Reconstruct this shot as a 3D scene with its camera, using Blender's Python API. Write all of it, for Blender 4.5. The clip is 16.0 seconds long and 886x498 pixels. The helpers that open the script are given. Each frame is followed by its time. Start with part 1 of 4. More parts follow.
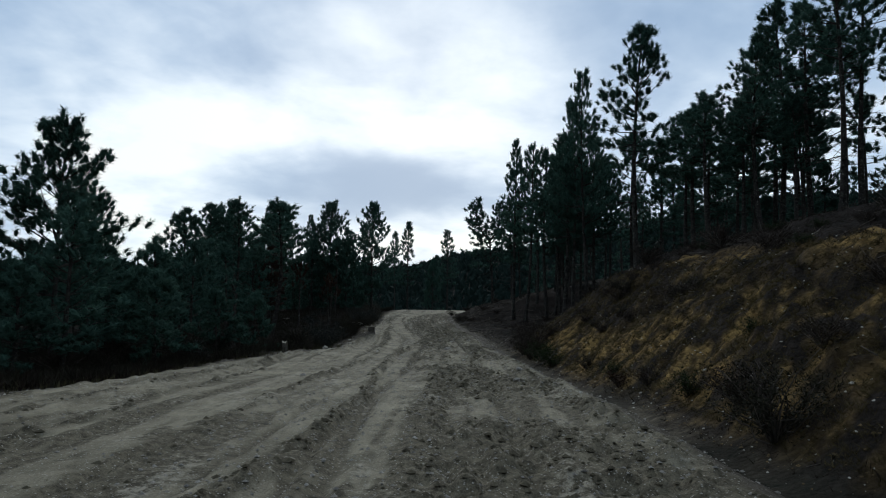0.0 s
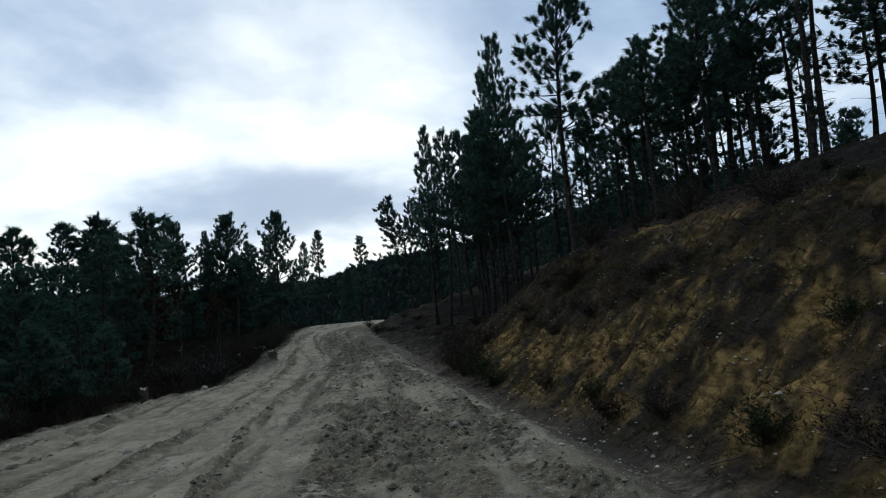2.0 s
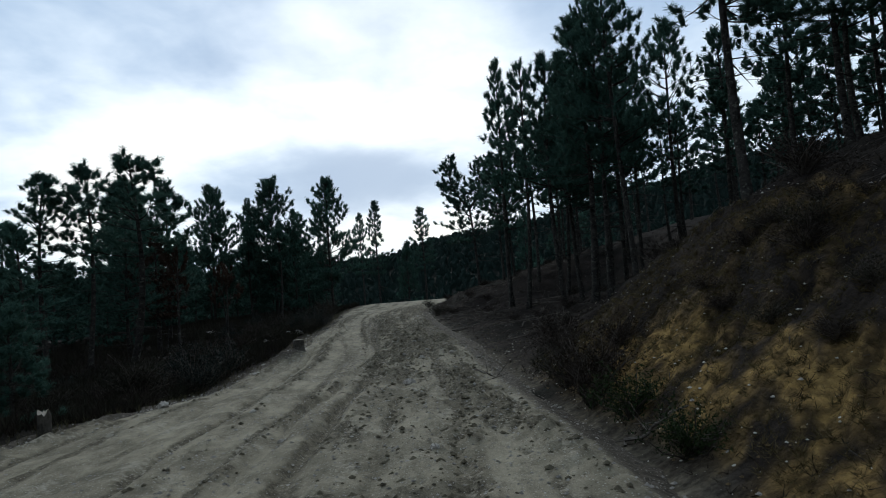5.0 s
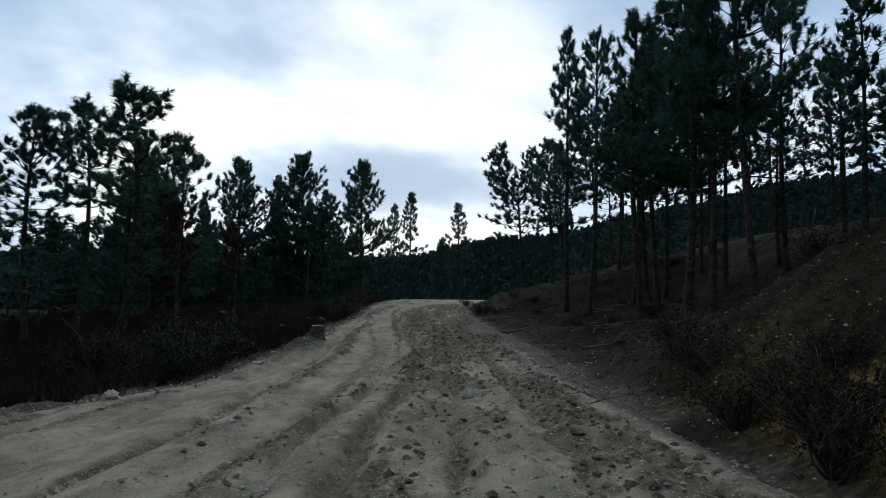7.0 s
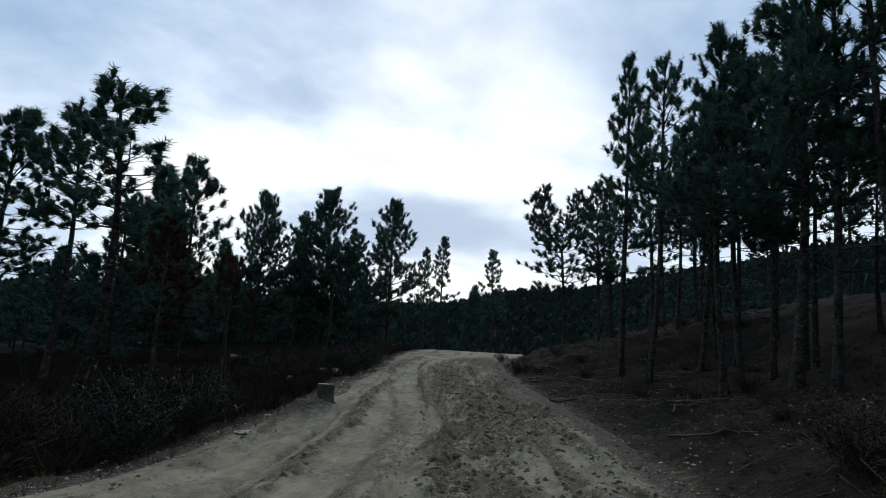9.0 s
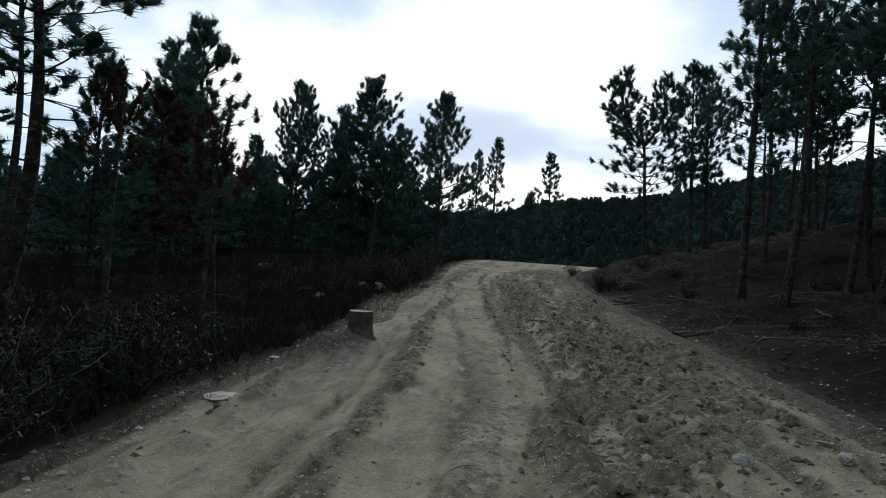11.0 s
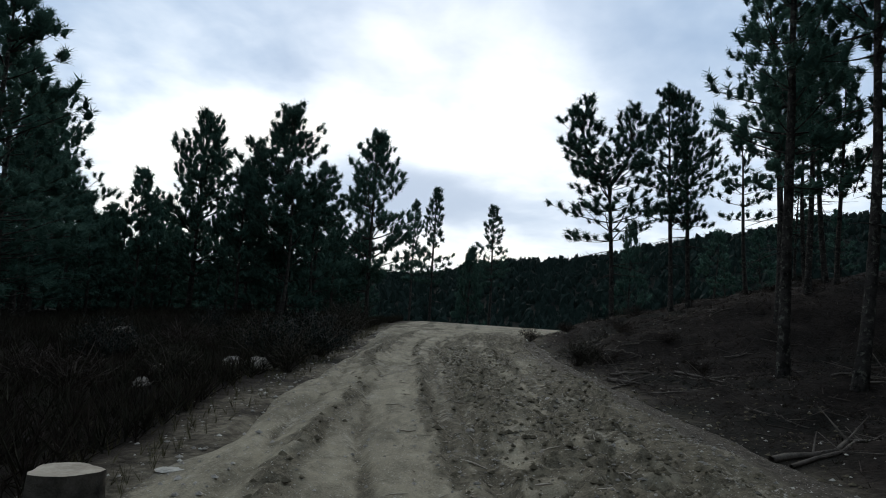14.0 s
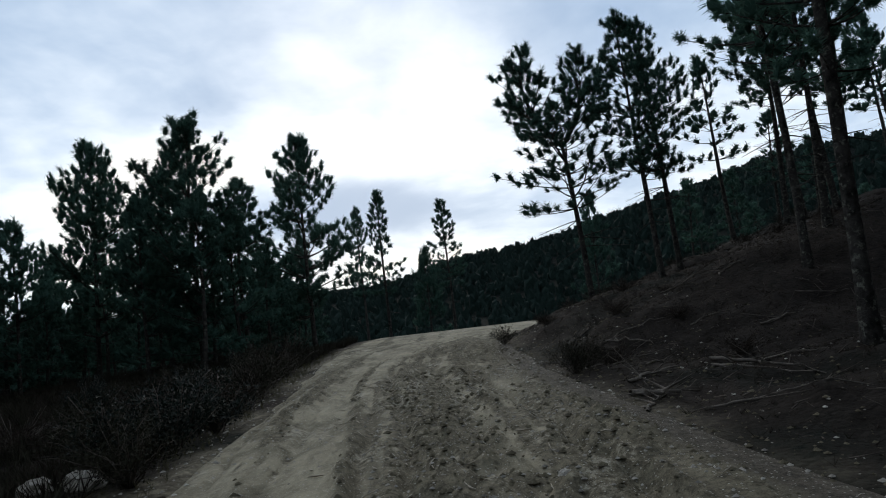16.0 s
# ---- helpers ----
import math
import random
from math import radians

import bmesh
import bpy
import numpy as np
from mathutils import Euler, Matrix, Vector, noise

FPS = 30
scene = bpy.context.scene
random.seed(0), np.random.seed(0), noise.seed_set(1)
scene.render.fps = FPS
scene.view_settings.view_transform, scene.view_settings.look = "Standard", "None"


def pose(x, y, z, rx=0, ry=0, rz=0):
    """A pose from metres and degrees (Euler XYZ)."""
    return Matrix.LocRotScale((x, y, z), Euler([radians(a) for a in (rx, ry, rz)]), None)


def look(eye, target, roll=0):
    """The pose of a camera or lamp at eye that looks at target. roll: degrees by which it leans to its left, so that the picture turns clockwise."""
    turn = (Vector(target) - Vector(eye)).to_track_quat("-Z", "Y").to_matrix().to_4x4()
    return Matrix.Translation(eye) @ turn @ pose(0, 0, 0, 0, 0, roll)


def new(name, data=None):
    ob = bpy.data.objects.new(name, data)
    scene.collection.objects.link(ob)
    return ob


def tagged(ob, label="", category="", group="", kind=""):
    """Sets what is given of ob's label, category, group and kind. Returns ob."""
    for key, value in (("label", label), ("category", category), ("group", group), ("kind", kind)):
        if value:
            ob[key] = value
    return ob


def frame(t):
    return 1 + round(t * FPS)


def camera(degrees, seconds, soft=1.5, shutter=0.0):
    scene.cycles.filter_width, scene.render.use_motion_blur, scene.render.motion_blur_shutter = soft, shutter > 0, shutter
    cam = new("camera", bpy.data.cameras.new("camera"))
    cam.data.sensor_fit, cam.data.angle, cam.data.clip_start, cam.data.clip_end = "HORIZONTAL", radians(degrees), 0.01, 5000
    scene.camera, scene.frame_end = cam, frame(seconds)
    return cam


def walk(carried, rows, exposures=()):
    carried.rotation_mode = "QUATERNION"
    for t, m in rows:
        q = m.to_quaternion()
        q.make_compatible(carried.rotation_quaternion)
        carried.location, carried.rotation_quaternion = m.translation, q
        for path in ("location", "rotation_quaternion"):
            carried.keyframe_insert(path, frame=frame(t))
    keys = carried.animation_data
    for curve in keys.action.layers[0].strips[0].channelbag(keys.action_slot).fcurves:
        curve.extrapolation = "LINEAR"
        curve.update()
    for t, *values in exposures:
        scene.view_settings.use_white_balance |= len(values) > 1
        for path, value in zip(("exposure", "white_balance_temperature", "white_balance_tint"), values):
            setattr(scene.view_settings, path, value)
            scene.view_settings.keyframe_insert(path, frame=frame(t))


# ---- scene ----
cam = camera(67.1, 16.0, soft=1.0)
PATH = [
    (0, (-0.165, -0.35, 1.572), (-0.197, 1.641, 1.76), 0.9),
    (0.5, (-0.062, 0.859, 1.617), (-0.011, 2.846, 1.839), -1.3),
    (1, (-0.004, 2.05, 1.645), (0.121, 4.035, 1.86), -2.7),
    (1.5, (0.133, 3.35, 1.661), (0.315, 5.332, 1.859), -4.4),
    (2, (0.223, 4.533, 1.701), (0.44, 6.511, 1.897), -5.0),
    (2.5, (0.362, 5.905, 1.712), (0.605, 7.88, 1.912), -5.9),
    (3, (0.495, 7.27, 1.766), (0.727, 9.249, 1.937), -7.7),
    (3.5, (0.585, 8.779, 1.775), (0.787, 10.763, 1.925), -8.2),
    (4, (0.5, 10.195, 1.748), (0.617, 12.187, 1.875), -6.8),
    (4.5, (0.463, 11.517, 1.769), (0.542, 13.511, 1.904), -5.7),
    (5, (0.368, 12.778, 1.764), (0.394, 14.772, 1.912), -4.4),
    (5.2, (0.264, 13.24, 1.765), (0.247, 15.234, 1.917), -2.9),
    (7.3, (-0.488, 17.85, 1.345), (-0.55, 19.841, 1.518), 0.6),
    (7.5, (-0.513, 18.296, 1.362), (-0.563, 20.275, 1.647), 0.2),
    (8, (-0.631, 19.065, 1.399), (-0.655, 21.041, 1.711), 1.4),
    (8.5, (-0.507, 19.833, 1.568), (-0.594, 21.797, 1.939), 0.4),
    (8.7, (-0.62, 20.2, 1.588), (-0.727, 22.167, 1.933), 2.1),
    (10.8, (-1.847, 25.58, 1.671), (-2.15, 27.553, 1.792), 3.5),
    (11, (-1.959, 26.148, 1.619), (-2.239, 28.128, 1.649), 4.0),
    (11.5, (-1.924, 27.453, 1.681), (-2.053, 29.449, 1.641), 1.6),
    (12, (-2.005, 28.389, 1.66), (-2.046, 30.38, 1.837), 4.4),
    (12.5, (-2.234, 29.454, 1.586), (-2.24, 31.438, 1.836), 5.2),
    (13, (-2.167, 30.488, 1.619), (-2.188, 32.481, 1.785), 3.2),
    (13.5, (-2.241, 31.483, 1.617), (-2.322, 33.475, 1.772), 3.3),
    (14, (-2.431, 32.544, 1.655), (-2.538, 34.529, 1.879), 3.9),
    (14.5, (-2.219, 33.761, 1.719), (-2.306, 35.738, 2.009), -4.2),
    (15, (-2.378, 35.043, 1.735), (-2.418, 37.027, 1.986), 0.6),
    (15.5, (-2.225, 36.076, 1.828), (-2.238, 38.065, 2.029), -6.1),
    (16, (-2.093, 37.276, 1.962), (-2.069, 39.263, 2.194), -6.7),
]

EXPOSURES = [(t, stops, 6350 if t < 10 else 6600, 7.0 if t < 8 else 9.0) for t, stops in [(0, 0.0), (3.5, 0.1), (5, 0.15), (7.5, 0.15), (8.5, 0.15), (11, 0.4), (11.5, 1.12), (12, 0.85), (12.5, 0.25), (13.5, 0.2), (16, 0.2)]]
walk(cam, [(t, look(eye, target, roll)) for t, eye, target, roll in PATH], EXPOSURES)

# ---------------------------------------------------------------- sky and sun
SUN_AZ, SUN_EL = -4.0, 24.0  # degrees east of +y, above the horizon


def heading(az, el):
    a, e = radians(az), radians(el)
    return Vector((math.sin(a) * math.cos(e), math.cos(a) * math.cos(e), math.sin(e)))


def nodes_of(tree):
    """Short makers of nodes and links for one node tree."""
    def add(kind, **sets):
        n = tree.nodes.new(kind)
        for key, value in sets.items():
            if key == "op":
                n.operation = value
            elif key == "blend":
                n.data_type, n.blend_type = "RGBA", value
        return n

    def join(a, b):
        tree.links.new(a, b)
    return add, join


def build_world():
    world = bpy.data.worlds.new("overcast_sky")
    scene.world = world
    world.use_nodes = True
    tree = world.node_tree
    tree.nodes.clear()
    add, join = nodes_of(tree)
    out, back = add("ShaderNodeOutputWorld"), add("ShaderNodeBackground")
    sky = add("ShaderNodeTexSky")
    sky.sky_type, sky.sun_disc = "NISHITA", False
    sky.sun_elevation, sky.sun_rotation = radians(SUN_EL), radians(SUN_AZ)
    coord = add("ShaderNodeTexCoord")
    split = add("ShaderNodeSeparateXYZ")
    join(coord.outputs["Generated"], split.inputs[0])

    def calc(op, a, b=None):
        n = add("ShaderNodeMath", op=op)
        for k, v in enumerate((a, b)):
            if v is None:
                continue
            if isinstance(v, (int, float)):
                n.inputs[k].default_value = v
            else:
                join(v, n.inputs[k])
        return n.outputs[0]

    # cloud deck: direction projected on a level sheet overhead
    up = calc("MAXIMUM", split.outputs[2], 0.0)
    up = calc("ADD", up, 0.22)
    flat = add("ShaderNodeCombineXYZ")
    join(calc("DIVIDE", split.outputs[0], up), flat.inputs[0])
    join(calc("DIVIDE", split.outputs[1], up), flat.inputs[1])

    def noise_tex(scale, detail, rough, warp):
        n = add("ShaderNodeTexNoise")
        n.inputs["Scale"].default_value, n.inputs["Detail"].default_value = scale, detail
        n.inputs["Roughness"].default_value, n.inputs["Distortion"].default_value = rough, warp
        join(flat.outputs[0], n.inputs["Vector"])
        return n.outputs["Fac"]

    big, fine = noise_tex(1.25, 5.0, 0.52, 0.35), noise_tex(3.4, 5.0, 0.55, 0.2)
    lift = calc("ADD", calc("MULTIPLY", big, 1.0), calc("MULTIPLY", fine, 0.52))

    # thin bright parts round the hidden sun, thicker grey banks above and below
    def patch(total, az, el, wide, high, amount):
        d = heading(az, el)
        side = Vector((math.cos(radians(az)), -math.sin(radians(az)), 0))
        top = side.cross(d)
        terms = []
        for axis, size in ((side, wide), (top, high)):
            dot = add("ShaderNodeVectorMath", op="DOT_PRODUCT")
            join(coord.outputs["Generated"], dot.inputs[0])
            dot.inputs[1].default_value = axis
            terms.append(calc("POWER", calc("DIVIDE", dot.outputs["Value"], math.sin(radians(size))), 2.0))
        ahead = add("ShaderNodeVectorMath", op="DOT_PRODUCT")
        join(coord.outputs["Generated"], ahead.inputs[0])
        ahead.inputs[1].default_value = d
        fade = calc("POWER", 2.718, calc("MULTIPLY", calc("ADD", terms[0], terms[1]), -1.0))
        return calc("ADD", total, calc("MULTIPLY", calc("MULTIPLY", fade, calc("GREATER_THAN", ahead.outputs["Value"], 0.0)), amount))

    lift = calc("ADD", lift, -0.22)
    for az, el, wide, high, amount in ((-10, 15.5, 22, 4.0, 0.24), (3, 21.5, 6, 4, 0.20), (-26, 9, 9, 5, 0.20), (1, 6, 12, 2.4, 0.20),
                                       (-7, 10.8, 10.5, 2.3, -0.52), (-24, 22, 14, 5, 0.06), (13, 26, 14, 4, -0.14), (-14, 20.5, 9, 2.0, -0.16)):
        lift = patch(lift, az, el, wide, high, amount)
    ramp = add("ShaderNodeValToRGB")
    join(lift, ramp.inputs[0])
    ramp.color_ramp.interpolation = "B_SPLINE"
    ramp.color_ramp.elements[0].position, ramp.color_ramp.elements[0].color = 0.30, (0.27, 0.40, 0.60, 1)
    ramp.color_ramp.elements[1].position, ramp.color_ramp.elements[1].color = 0.84, (1.12, 1.17, 1.20, 1)
    mid = ramp.color_ramp.elements.new(0.56)
    mid.color = (0.53, 0.66, 0.84, 1)
    scaled = add("ShaderNodeVectorMath", op="SCALE")
    join(sky.outputs[0], scaled.inputs[0])
    scaled.inputs["Scale"].default_value = 0.1
    mix = add("ShaderNodeMix", blend="MIX")
    mix.inputs["Factor"].default_value = 0.9
    join(scaled.outputs[0], mix.inputs["A"])
    join(ramp.outputs[0], mix.inputs["B"])
    # brightest round the hidden sun, dull behind
    glow = add("ShaderNodeVectorMath", op="DOT_PRODUCT")
    join(coord.outputs["Generated"], glow.inputs[0])
    glow.inputs[1].default_value = heading(SUN_AZ, 30)
    dull = add("ShaderNodeMapRange")
    dull.interpolation_type = "SMOOTHSTEP"
    dull.inputs["From Min"].default_value, dull.inputs["From Max"].default_value = -0.5, 0.75
    dull.inputs["To Min"].default_value, dull.inputs["To Max"].default_value = 0.38, 1.0
    join(glow.outputs["Value"], dull.inputs["Value"])
    join(mix.outputs["Result"], back.inputs[0])
    join(dull.outputs[0], back.inputs[1])
    join(back.outputs[0], out.inputs[0])


build_world()
sun = new("sun", bpy.data.lights.new("sun", "SUN"))
sun.data.energy, sun.data.angle, sun.data.color = 0.7, radians(20), (1.0, 0.95, 0.88)
sun.matrix_world = look(heading(SUN_AZ, SUN_EL) * 60, (0, 0, 0))


# ---------------------------------------------------------------- materials
def material(name, dark, light, scale, rough=0.9, bump=0.3, bump_scale=None, fine=None, spread=0.0, spec=0.04, extra=(), pebbles=0.0, lichen=0.0, through_light=0.0):
    """Two colours mixed by a broad and a fine noise, with relief. extra: (attribute, colour) laid over where the mesh's attribute is high."""
    mat = bpy.data.materials.new(name)
    mat.use_nodes = True
    tree = mat.node_tree
    add, join = nodes_of(tree)
    bsdf = tree.nodes["Principled BSDF"]
    bsdf.inputs["Roughness"].default_value = rough
    bsdf.inputs["Specular IOR Level"].default_value = spec
    coord = add("ShaderNodeTexCoord")

    def noise_tex(s, detail=6.0, r=0.6):
        n = add("ShaderNodeTexNoise")
        n.inputs["Scale"].default_value, n.inputs["Detail"].default_value, n.inputs["Roughness"].default_value = s, detail, r
        join(coord.outputs["Object"], n.inputs["Vector"])
        return n.outputs["Fac"]

    broad, grain = noise_tex(scale), noise_tex(fine or scale * 9)
    both = add("ShaderNodeMath", op="ADD")
    half = add("ShaderNodeMath", op="MULTIPLY")
    half.inputs[1].default_value = 0.55
    join(grain, half.inputs[0])
    join(broad, both.inputs[0])
    join(half.outputs[0], both.inputs[1])
    span = add("ShaderNodeMapRange")
    span.inputs["From Min"].default_value, span.inputs["From Max"].default_value = 0.55, 1.0
    join(both.outputs[0], span.inputs["Value"])
    mix = add("ShaderNodeMix", blend="MIX")
    mix.inputs["A"].default_value, mix.inputs["B"].default_value = (*dark, 1), (*light, 1)
    join(span.outputs[0], mix.inputs["Factor"])
    colour = mix.outputs["Result"]
    for attribute, tone in extra:
        at = add("ShaderNodeAttribute")
        at.attribute_name = attribute
        over = add("ShaderNodeMix", blend="MIX")
        wear = add("ShaderNodeMath", op="MULTIPLY_ADD")
        join(grain, wear.inputs[0])
        wear.inputs[1].default_value, wear.inputs[2].default_value = 2.6, -1.3
        total = add("ShaderNodeMath", op="ADD")
        total.use_clamp = True
        join(at.outputs["Fac"], total.inputs[0])
        gate = add("ShaderNodeMath", op="MULTIPLY")
        join(wear.outputs[0], gate.inputs[0])
        join(at.outputs["Fac"], gate.inputs[1])
        join(gate.outputs[0], total.inputs[1])
        tint = add("ShaderNodeMix", blend="MULTIPLY")
        tint.inputs["Factor"].default_value = 0.6
        tint.inputs["A"].default_value = (*tone, 1)
        level = add("ShaderNodeMapRange")
        level.inputs["From Min"].default_value, level.inputs["From Max"].default_value = 0.3, 0.7
        level.inputs["To Min"].default_value, level.inputs["To Max"].default_value = 0.45, 1.5
        join(grain, level.inputs["Value"])
        join(level.outputs[0], tint.inputs["B"])
        join(total.outputs[0], over.inputs["Factor"])
        join(colour, over.inputs["A"])
        join(tint.outputs["Result"], over.inputs["B"])
        colour = over.outputs["Result"]
    cell = None
    if pebbles:
        cell = add("ShaderNodeTexVoronoi")
        cell.inputs["Scale"].default_value = pebbles
        join(coord.outputs["Object"], cell.inputs["Vector"])
        tell = add("ShaderNodeSeparateColor")
        join(cell.outputs["Color"], tell.inputs[0])
        shade = add("ShaderNodeMapRange")
        shade.inputs["To Min"].default_value, shade.inputs["To Max"].default_value = 0.80, 1.22
        join(tell.outputs[0], shade.inputs["Value"])
        strew = add("ShaderNodeVectorMath", op="SCALE")
        join(colour, strew.inputs[0])
        join(shade.outputs[0], strew.inputs["Scale"])
        colour = strew.outputs[0]
    if spread:
        info = add("ShaderNodeObjectInfo")
        geo = add("ShaderNodeNewGeometry")
        sum_ = add("ShaderNodeMath", op="ADD")
        join(info.outputs["Random"], sum_.inputs[0])
        join(geo.outputs["Random Per Island"], sum_.inputs[1])
        rng = add("ShaderNodeMapRange")
        rng.inputs["From Max"].default_value = 2.0
        rng.inputs["To Min"].default_value, rng.inputs["To Max"].default_value = 1 - spread, 1 + spread
        join(sum_.outputs[0], rng.inputs["Value"])
        vary = add("ShaderNodeVectorMath", op="SCALE")
        join(colour, vary.inputs[0])
        join(rng.outputs[0], vary.inputs["Scale"])
        colour = vary.outputs[0]
    if lichen:
        blot = add("ShaderNodeMapRange")
        blot.inputs["From Min"].default_value, blot.inputs["From Max"].default_value, blot.inputs["To Max"].default_value = 0.55, 0.66, lichen
        join(noise_tex(11.0, 4.0, 0.7), blot.inputs["Value"])
        grown = add("ShaderNodeMix", blend="MIX")
        grown.inputs["B"].default_value = (0.22, 0.22, 0.18, 1)
        join(blot.outputs[0], grown.inputs["Factor"])
        join(colour, grown.inputs["A"])
        colour = grown.outputs["Result"]
    join(colour, bsdf.inputs["Base Color"])
    if through_light:
        thin, blend = add("ShaderNodeBsdfTranslucent"), add("ShaderNodeMixShader")
        blend.inputs[0].default_value = through_light
        join(colour, thin.inputs["Color"])
        join(bsdf.outputs[0], blend.inputs[1])
        join(thin.outputs[0], blend.inputs[2])
        join(blend.outputs[0], tree.nodes["Material Output"].inputs["Surface"])
    if bump:
        b = add("ShaderNodeBump")
        b.inputs["Strength"].default_value, b.inputs["Distance"].default_value = bump, 0.05
        relief = noise_tex(bump_scale or scale * 12, 8.0, 0.7)
        if cell:
            lump = add("ShaderNodeMath", op="MULTIPLY_ADD")
            join(cell.outputs["Distance"], lump.inputs[0])
            lump.inputs[1].default_value = -0.45
            join(relief, lump.inputs[2])
            relief = lump.outputs[0]
        join(relief, b.inputs["Height"])
        join(b.outputs[0], bsdf.inputs["Normal"])
    return mat


def road_material():
    """Dry tan clay, broken damp clay and painted rut shade where the mesh marks them, gravelly verge where its "verge"
    is high, pale crust and stone flecks.
    """
    mat = bpy.data.materials.new("clay_road")
    mat.use_nodes = True
    tree = mat.node_tree
    add, join = nodes_of(tree)
    bsdf = tree.nodes["Principled BSDF"]
    bsdf.inputs["Roughness"].default_value, bsdf.inputs["Specular IOR Level"].default_value = 0.9, 0.08
    coord, drawn = add("ShaderNodeTexCoord"), add("ShaderNodeMapping")
    drawn.inputs["Scale"].default_value = (1.0, 0.38, 1.0)
    join(coord.outputs["Object"], drawn.inputs["Vector"])

    def noise_tex(scale, detail, rough, along_track=False):
        n = add("ShaderNodeTexNoise")
        n.inputs["Scale"].default_value, n.inputs["Detail"].default_value, n.inputs["Roughness"].default_value = scale, detail, rough
        join(drawn.outputs[0] if along_track else coord.outputs["Object"], n.inputs["Vector"])
        return n.outputs["Fac"]

    def calc(op, a, b, c=None):
        n = add("ShaderNodeMath", op=op)
        for k, v in enumerate((a, b, c)):
            if isinstance(v, (int, float)):
                n.inputs[k].default_value = v
            elif v is not None:
                join(v, n.inputs[k])
        return n.outputs[0]

    def span(value, low, high, to_low=0.0, to_high=1.0):
        n = add("ShaderNodeMapRange")
        n.interpolation_type = "SMOOTHSTEP"
        n.inputs["From Min"].default_value, n.inputs["From Max"].default_value = low, high
        n.inputs["To Min"].default_value, n.inputs["To Max"].default_value = to_low, to_high
        join(value, n.inputs["Value"])
        return n.outputs[0]

    def blend(share, a, b):
        n = add("ShaderNodeMix", blend="MIX")
        join(share, n.inputs["Factor"])
        for key, v in (("A", a), ("B", b)):
            if isinstance(v, tuple):
                n.inputs[key].default_value = (*v, 1)
            else:
                join(v, n.inputs[key])
        return n.outputs["Result"]

    def share_of(name):
        n = add("ShaderNodeAttribute")
        n.attribute_name = name
        return n.outputs["Fac"]

    broad, torn, lumps, grain = noise_tex(0.7, 4, 0.5), noise_tex(5.0, 12, 0.72, True), noise_tex(9.0, 8, 0.7), noise_tex(60.0, 4, 0.6)
    mixed = calc("ADD", calc("MULTIPLY", broad, 0.5), calc("ADD", calc("MULTIPLY", torn, 0.7), calc("MULTIPLY", grain, 0.35)))
    dry = blend(span(mixed, 0.55, 1.0), (0.130, 0.114, 0.080), (0.385, 0.338, 0.240))
    wet = blend(span(calc("ADD", lumps, calc("MULTIPLY", grain, 0.5)), 0.5, 0.98), (0.042, 0.036, 0.025), (0.20, 0.173, 0.119))
    colour = blend(span(calc("ADD", share_of("damp_and_shade"), calc("MULTIPLY_ADD", torn, 1.5, -0.75)), 0.2, 0.85), dry, wet)
    crust = span(calc("ADD", calc("MULTIPLY", noise_tex(1.6, 3, 0.5, True), 0.6), calc("MULTIPLY", lumps, 0.6)), 0.66, 0.78, 0.0, 0.55)
    colour = blend(crust, colour, (0.46, 0.418, 0.33))
    gritty = blend(span(calc("ADD", lumps, calc("MULTIPLY", grain, 0.6)), 0.55, 1.05), (0.026, 0.021, 0.016), (0.135, 0.116, 0.090))
    colour = blend(span(calc("ADD", share_of("verge"), calc("MULTIPLY_ADD", lumps, 1.2, -0.6)), 0.3, 0.7), colour, gritty)
    cell = add("ShaderNodeTexVoronoi")
    cell.inputs["Scale"].default_value = 42.0
    join(coord.outputs["Object"], cell.inputs["Vector"])
    tell = add("ShaderNodeSeparateColor")
    join(cell.outputs["Color"], tell.inputs[0])
    fleck = calc("MULTIPLY", span(tell.outputs[0], 0.86, 0.9), span(cell.outputs["Distance"], 0.45, 0.3))
    colour = blend(calc("MULTIPLY", fleck, 0.75), colour, (0.46, 0.43, 0.37))
    join(colour, bsdf.inputs["Base Color"])
    b = add("ShaderNodeBump")
    b.inputs["Strength"].default_value, b.inputs["Distance"].default_value = 0.8, 0.05
    relief = calc("ADD", calc("MULTIPLY", lumps, 1.1), calc("MULTIPLY_ADD", grain, 0.3, calc("MULTIPLY", fleck, 0.25)))
    join(relief, b.inputs["Height"])
    join(b.outputs[0], bsdf.inputs["Normal"])
    return mat


MAT_ROAD = road_material()
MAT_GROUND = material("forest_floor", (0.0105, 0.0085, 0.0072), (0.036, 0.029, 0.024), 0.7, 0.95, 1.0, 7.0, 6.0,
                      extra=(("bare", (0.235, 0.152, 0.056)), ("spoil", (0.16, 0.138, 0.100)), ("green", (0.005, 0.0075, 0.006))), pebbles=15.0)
MAT_BARK = material("pine_bark", (0.007, 0.0065, 0.006), (0.075, 0.068, 0.060), 4.0, 0.95, 0.9, 16.0, 14.0, spread=0.25, lichen=0.6)
MAT_STUMP = material("weathered_bark", (0.035, 0.031, 0.027), (0.16, 0.145, 0.12), 5.0, 0.95, 0.9, 22.0, 18.0)
MAT_NEEDLE = material("pine_needles", (0.030, 0.068, 0.054), (0.078, 0.145, 0.110), 0.9, 0.75, 0.0, spread=0.35, through_light=0.42)
MAT_RUST = material("withered_needles", (0.030, 0.021, 0.015), (0.058, 0.036, 0.025), 0.9, 0.85, 0.0, spread=0.3)
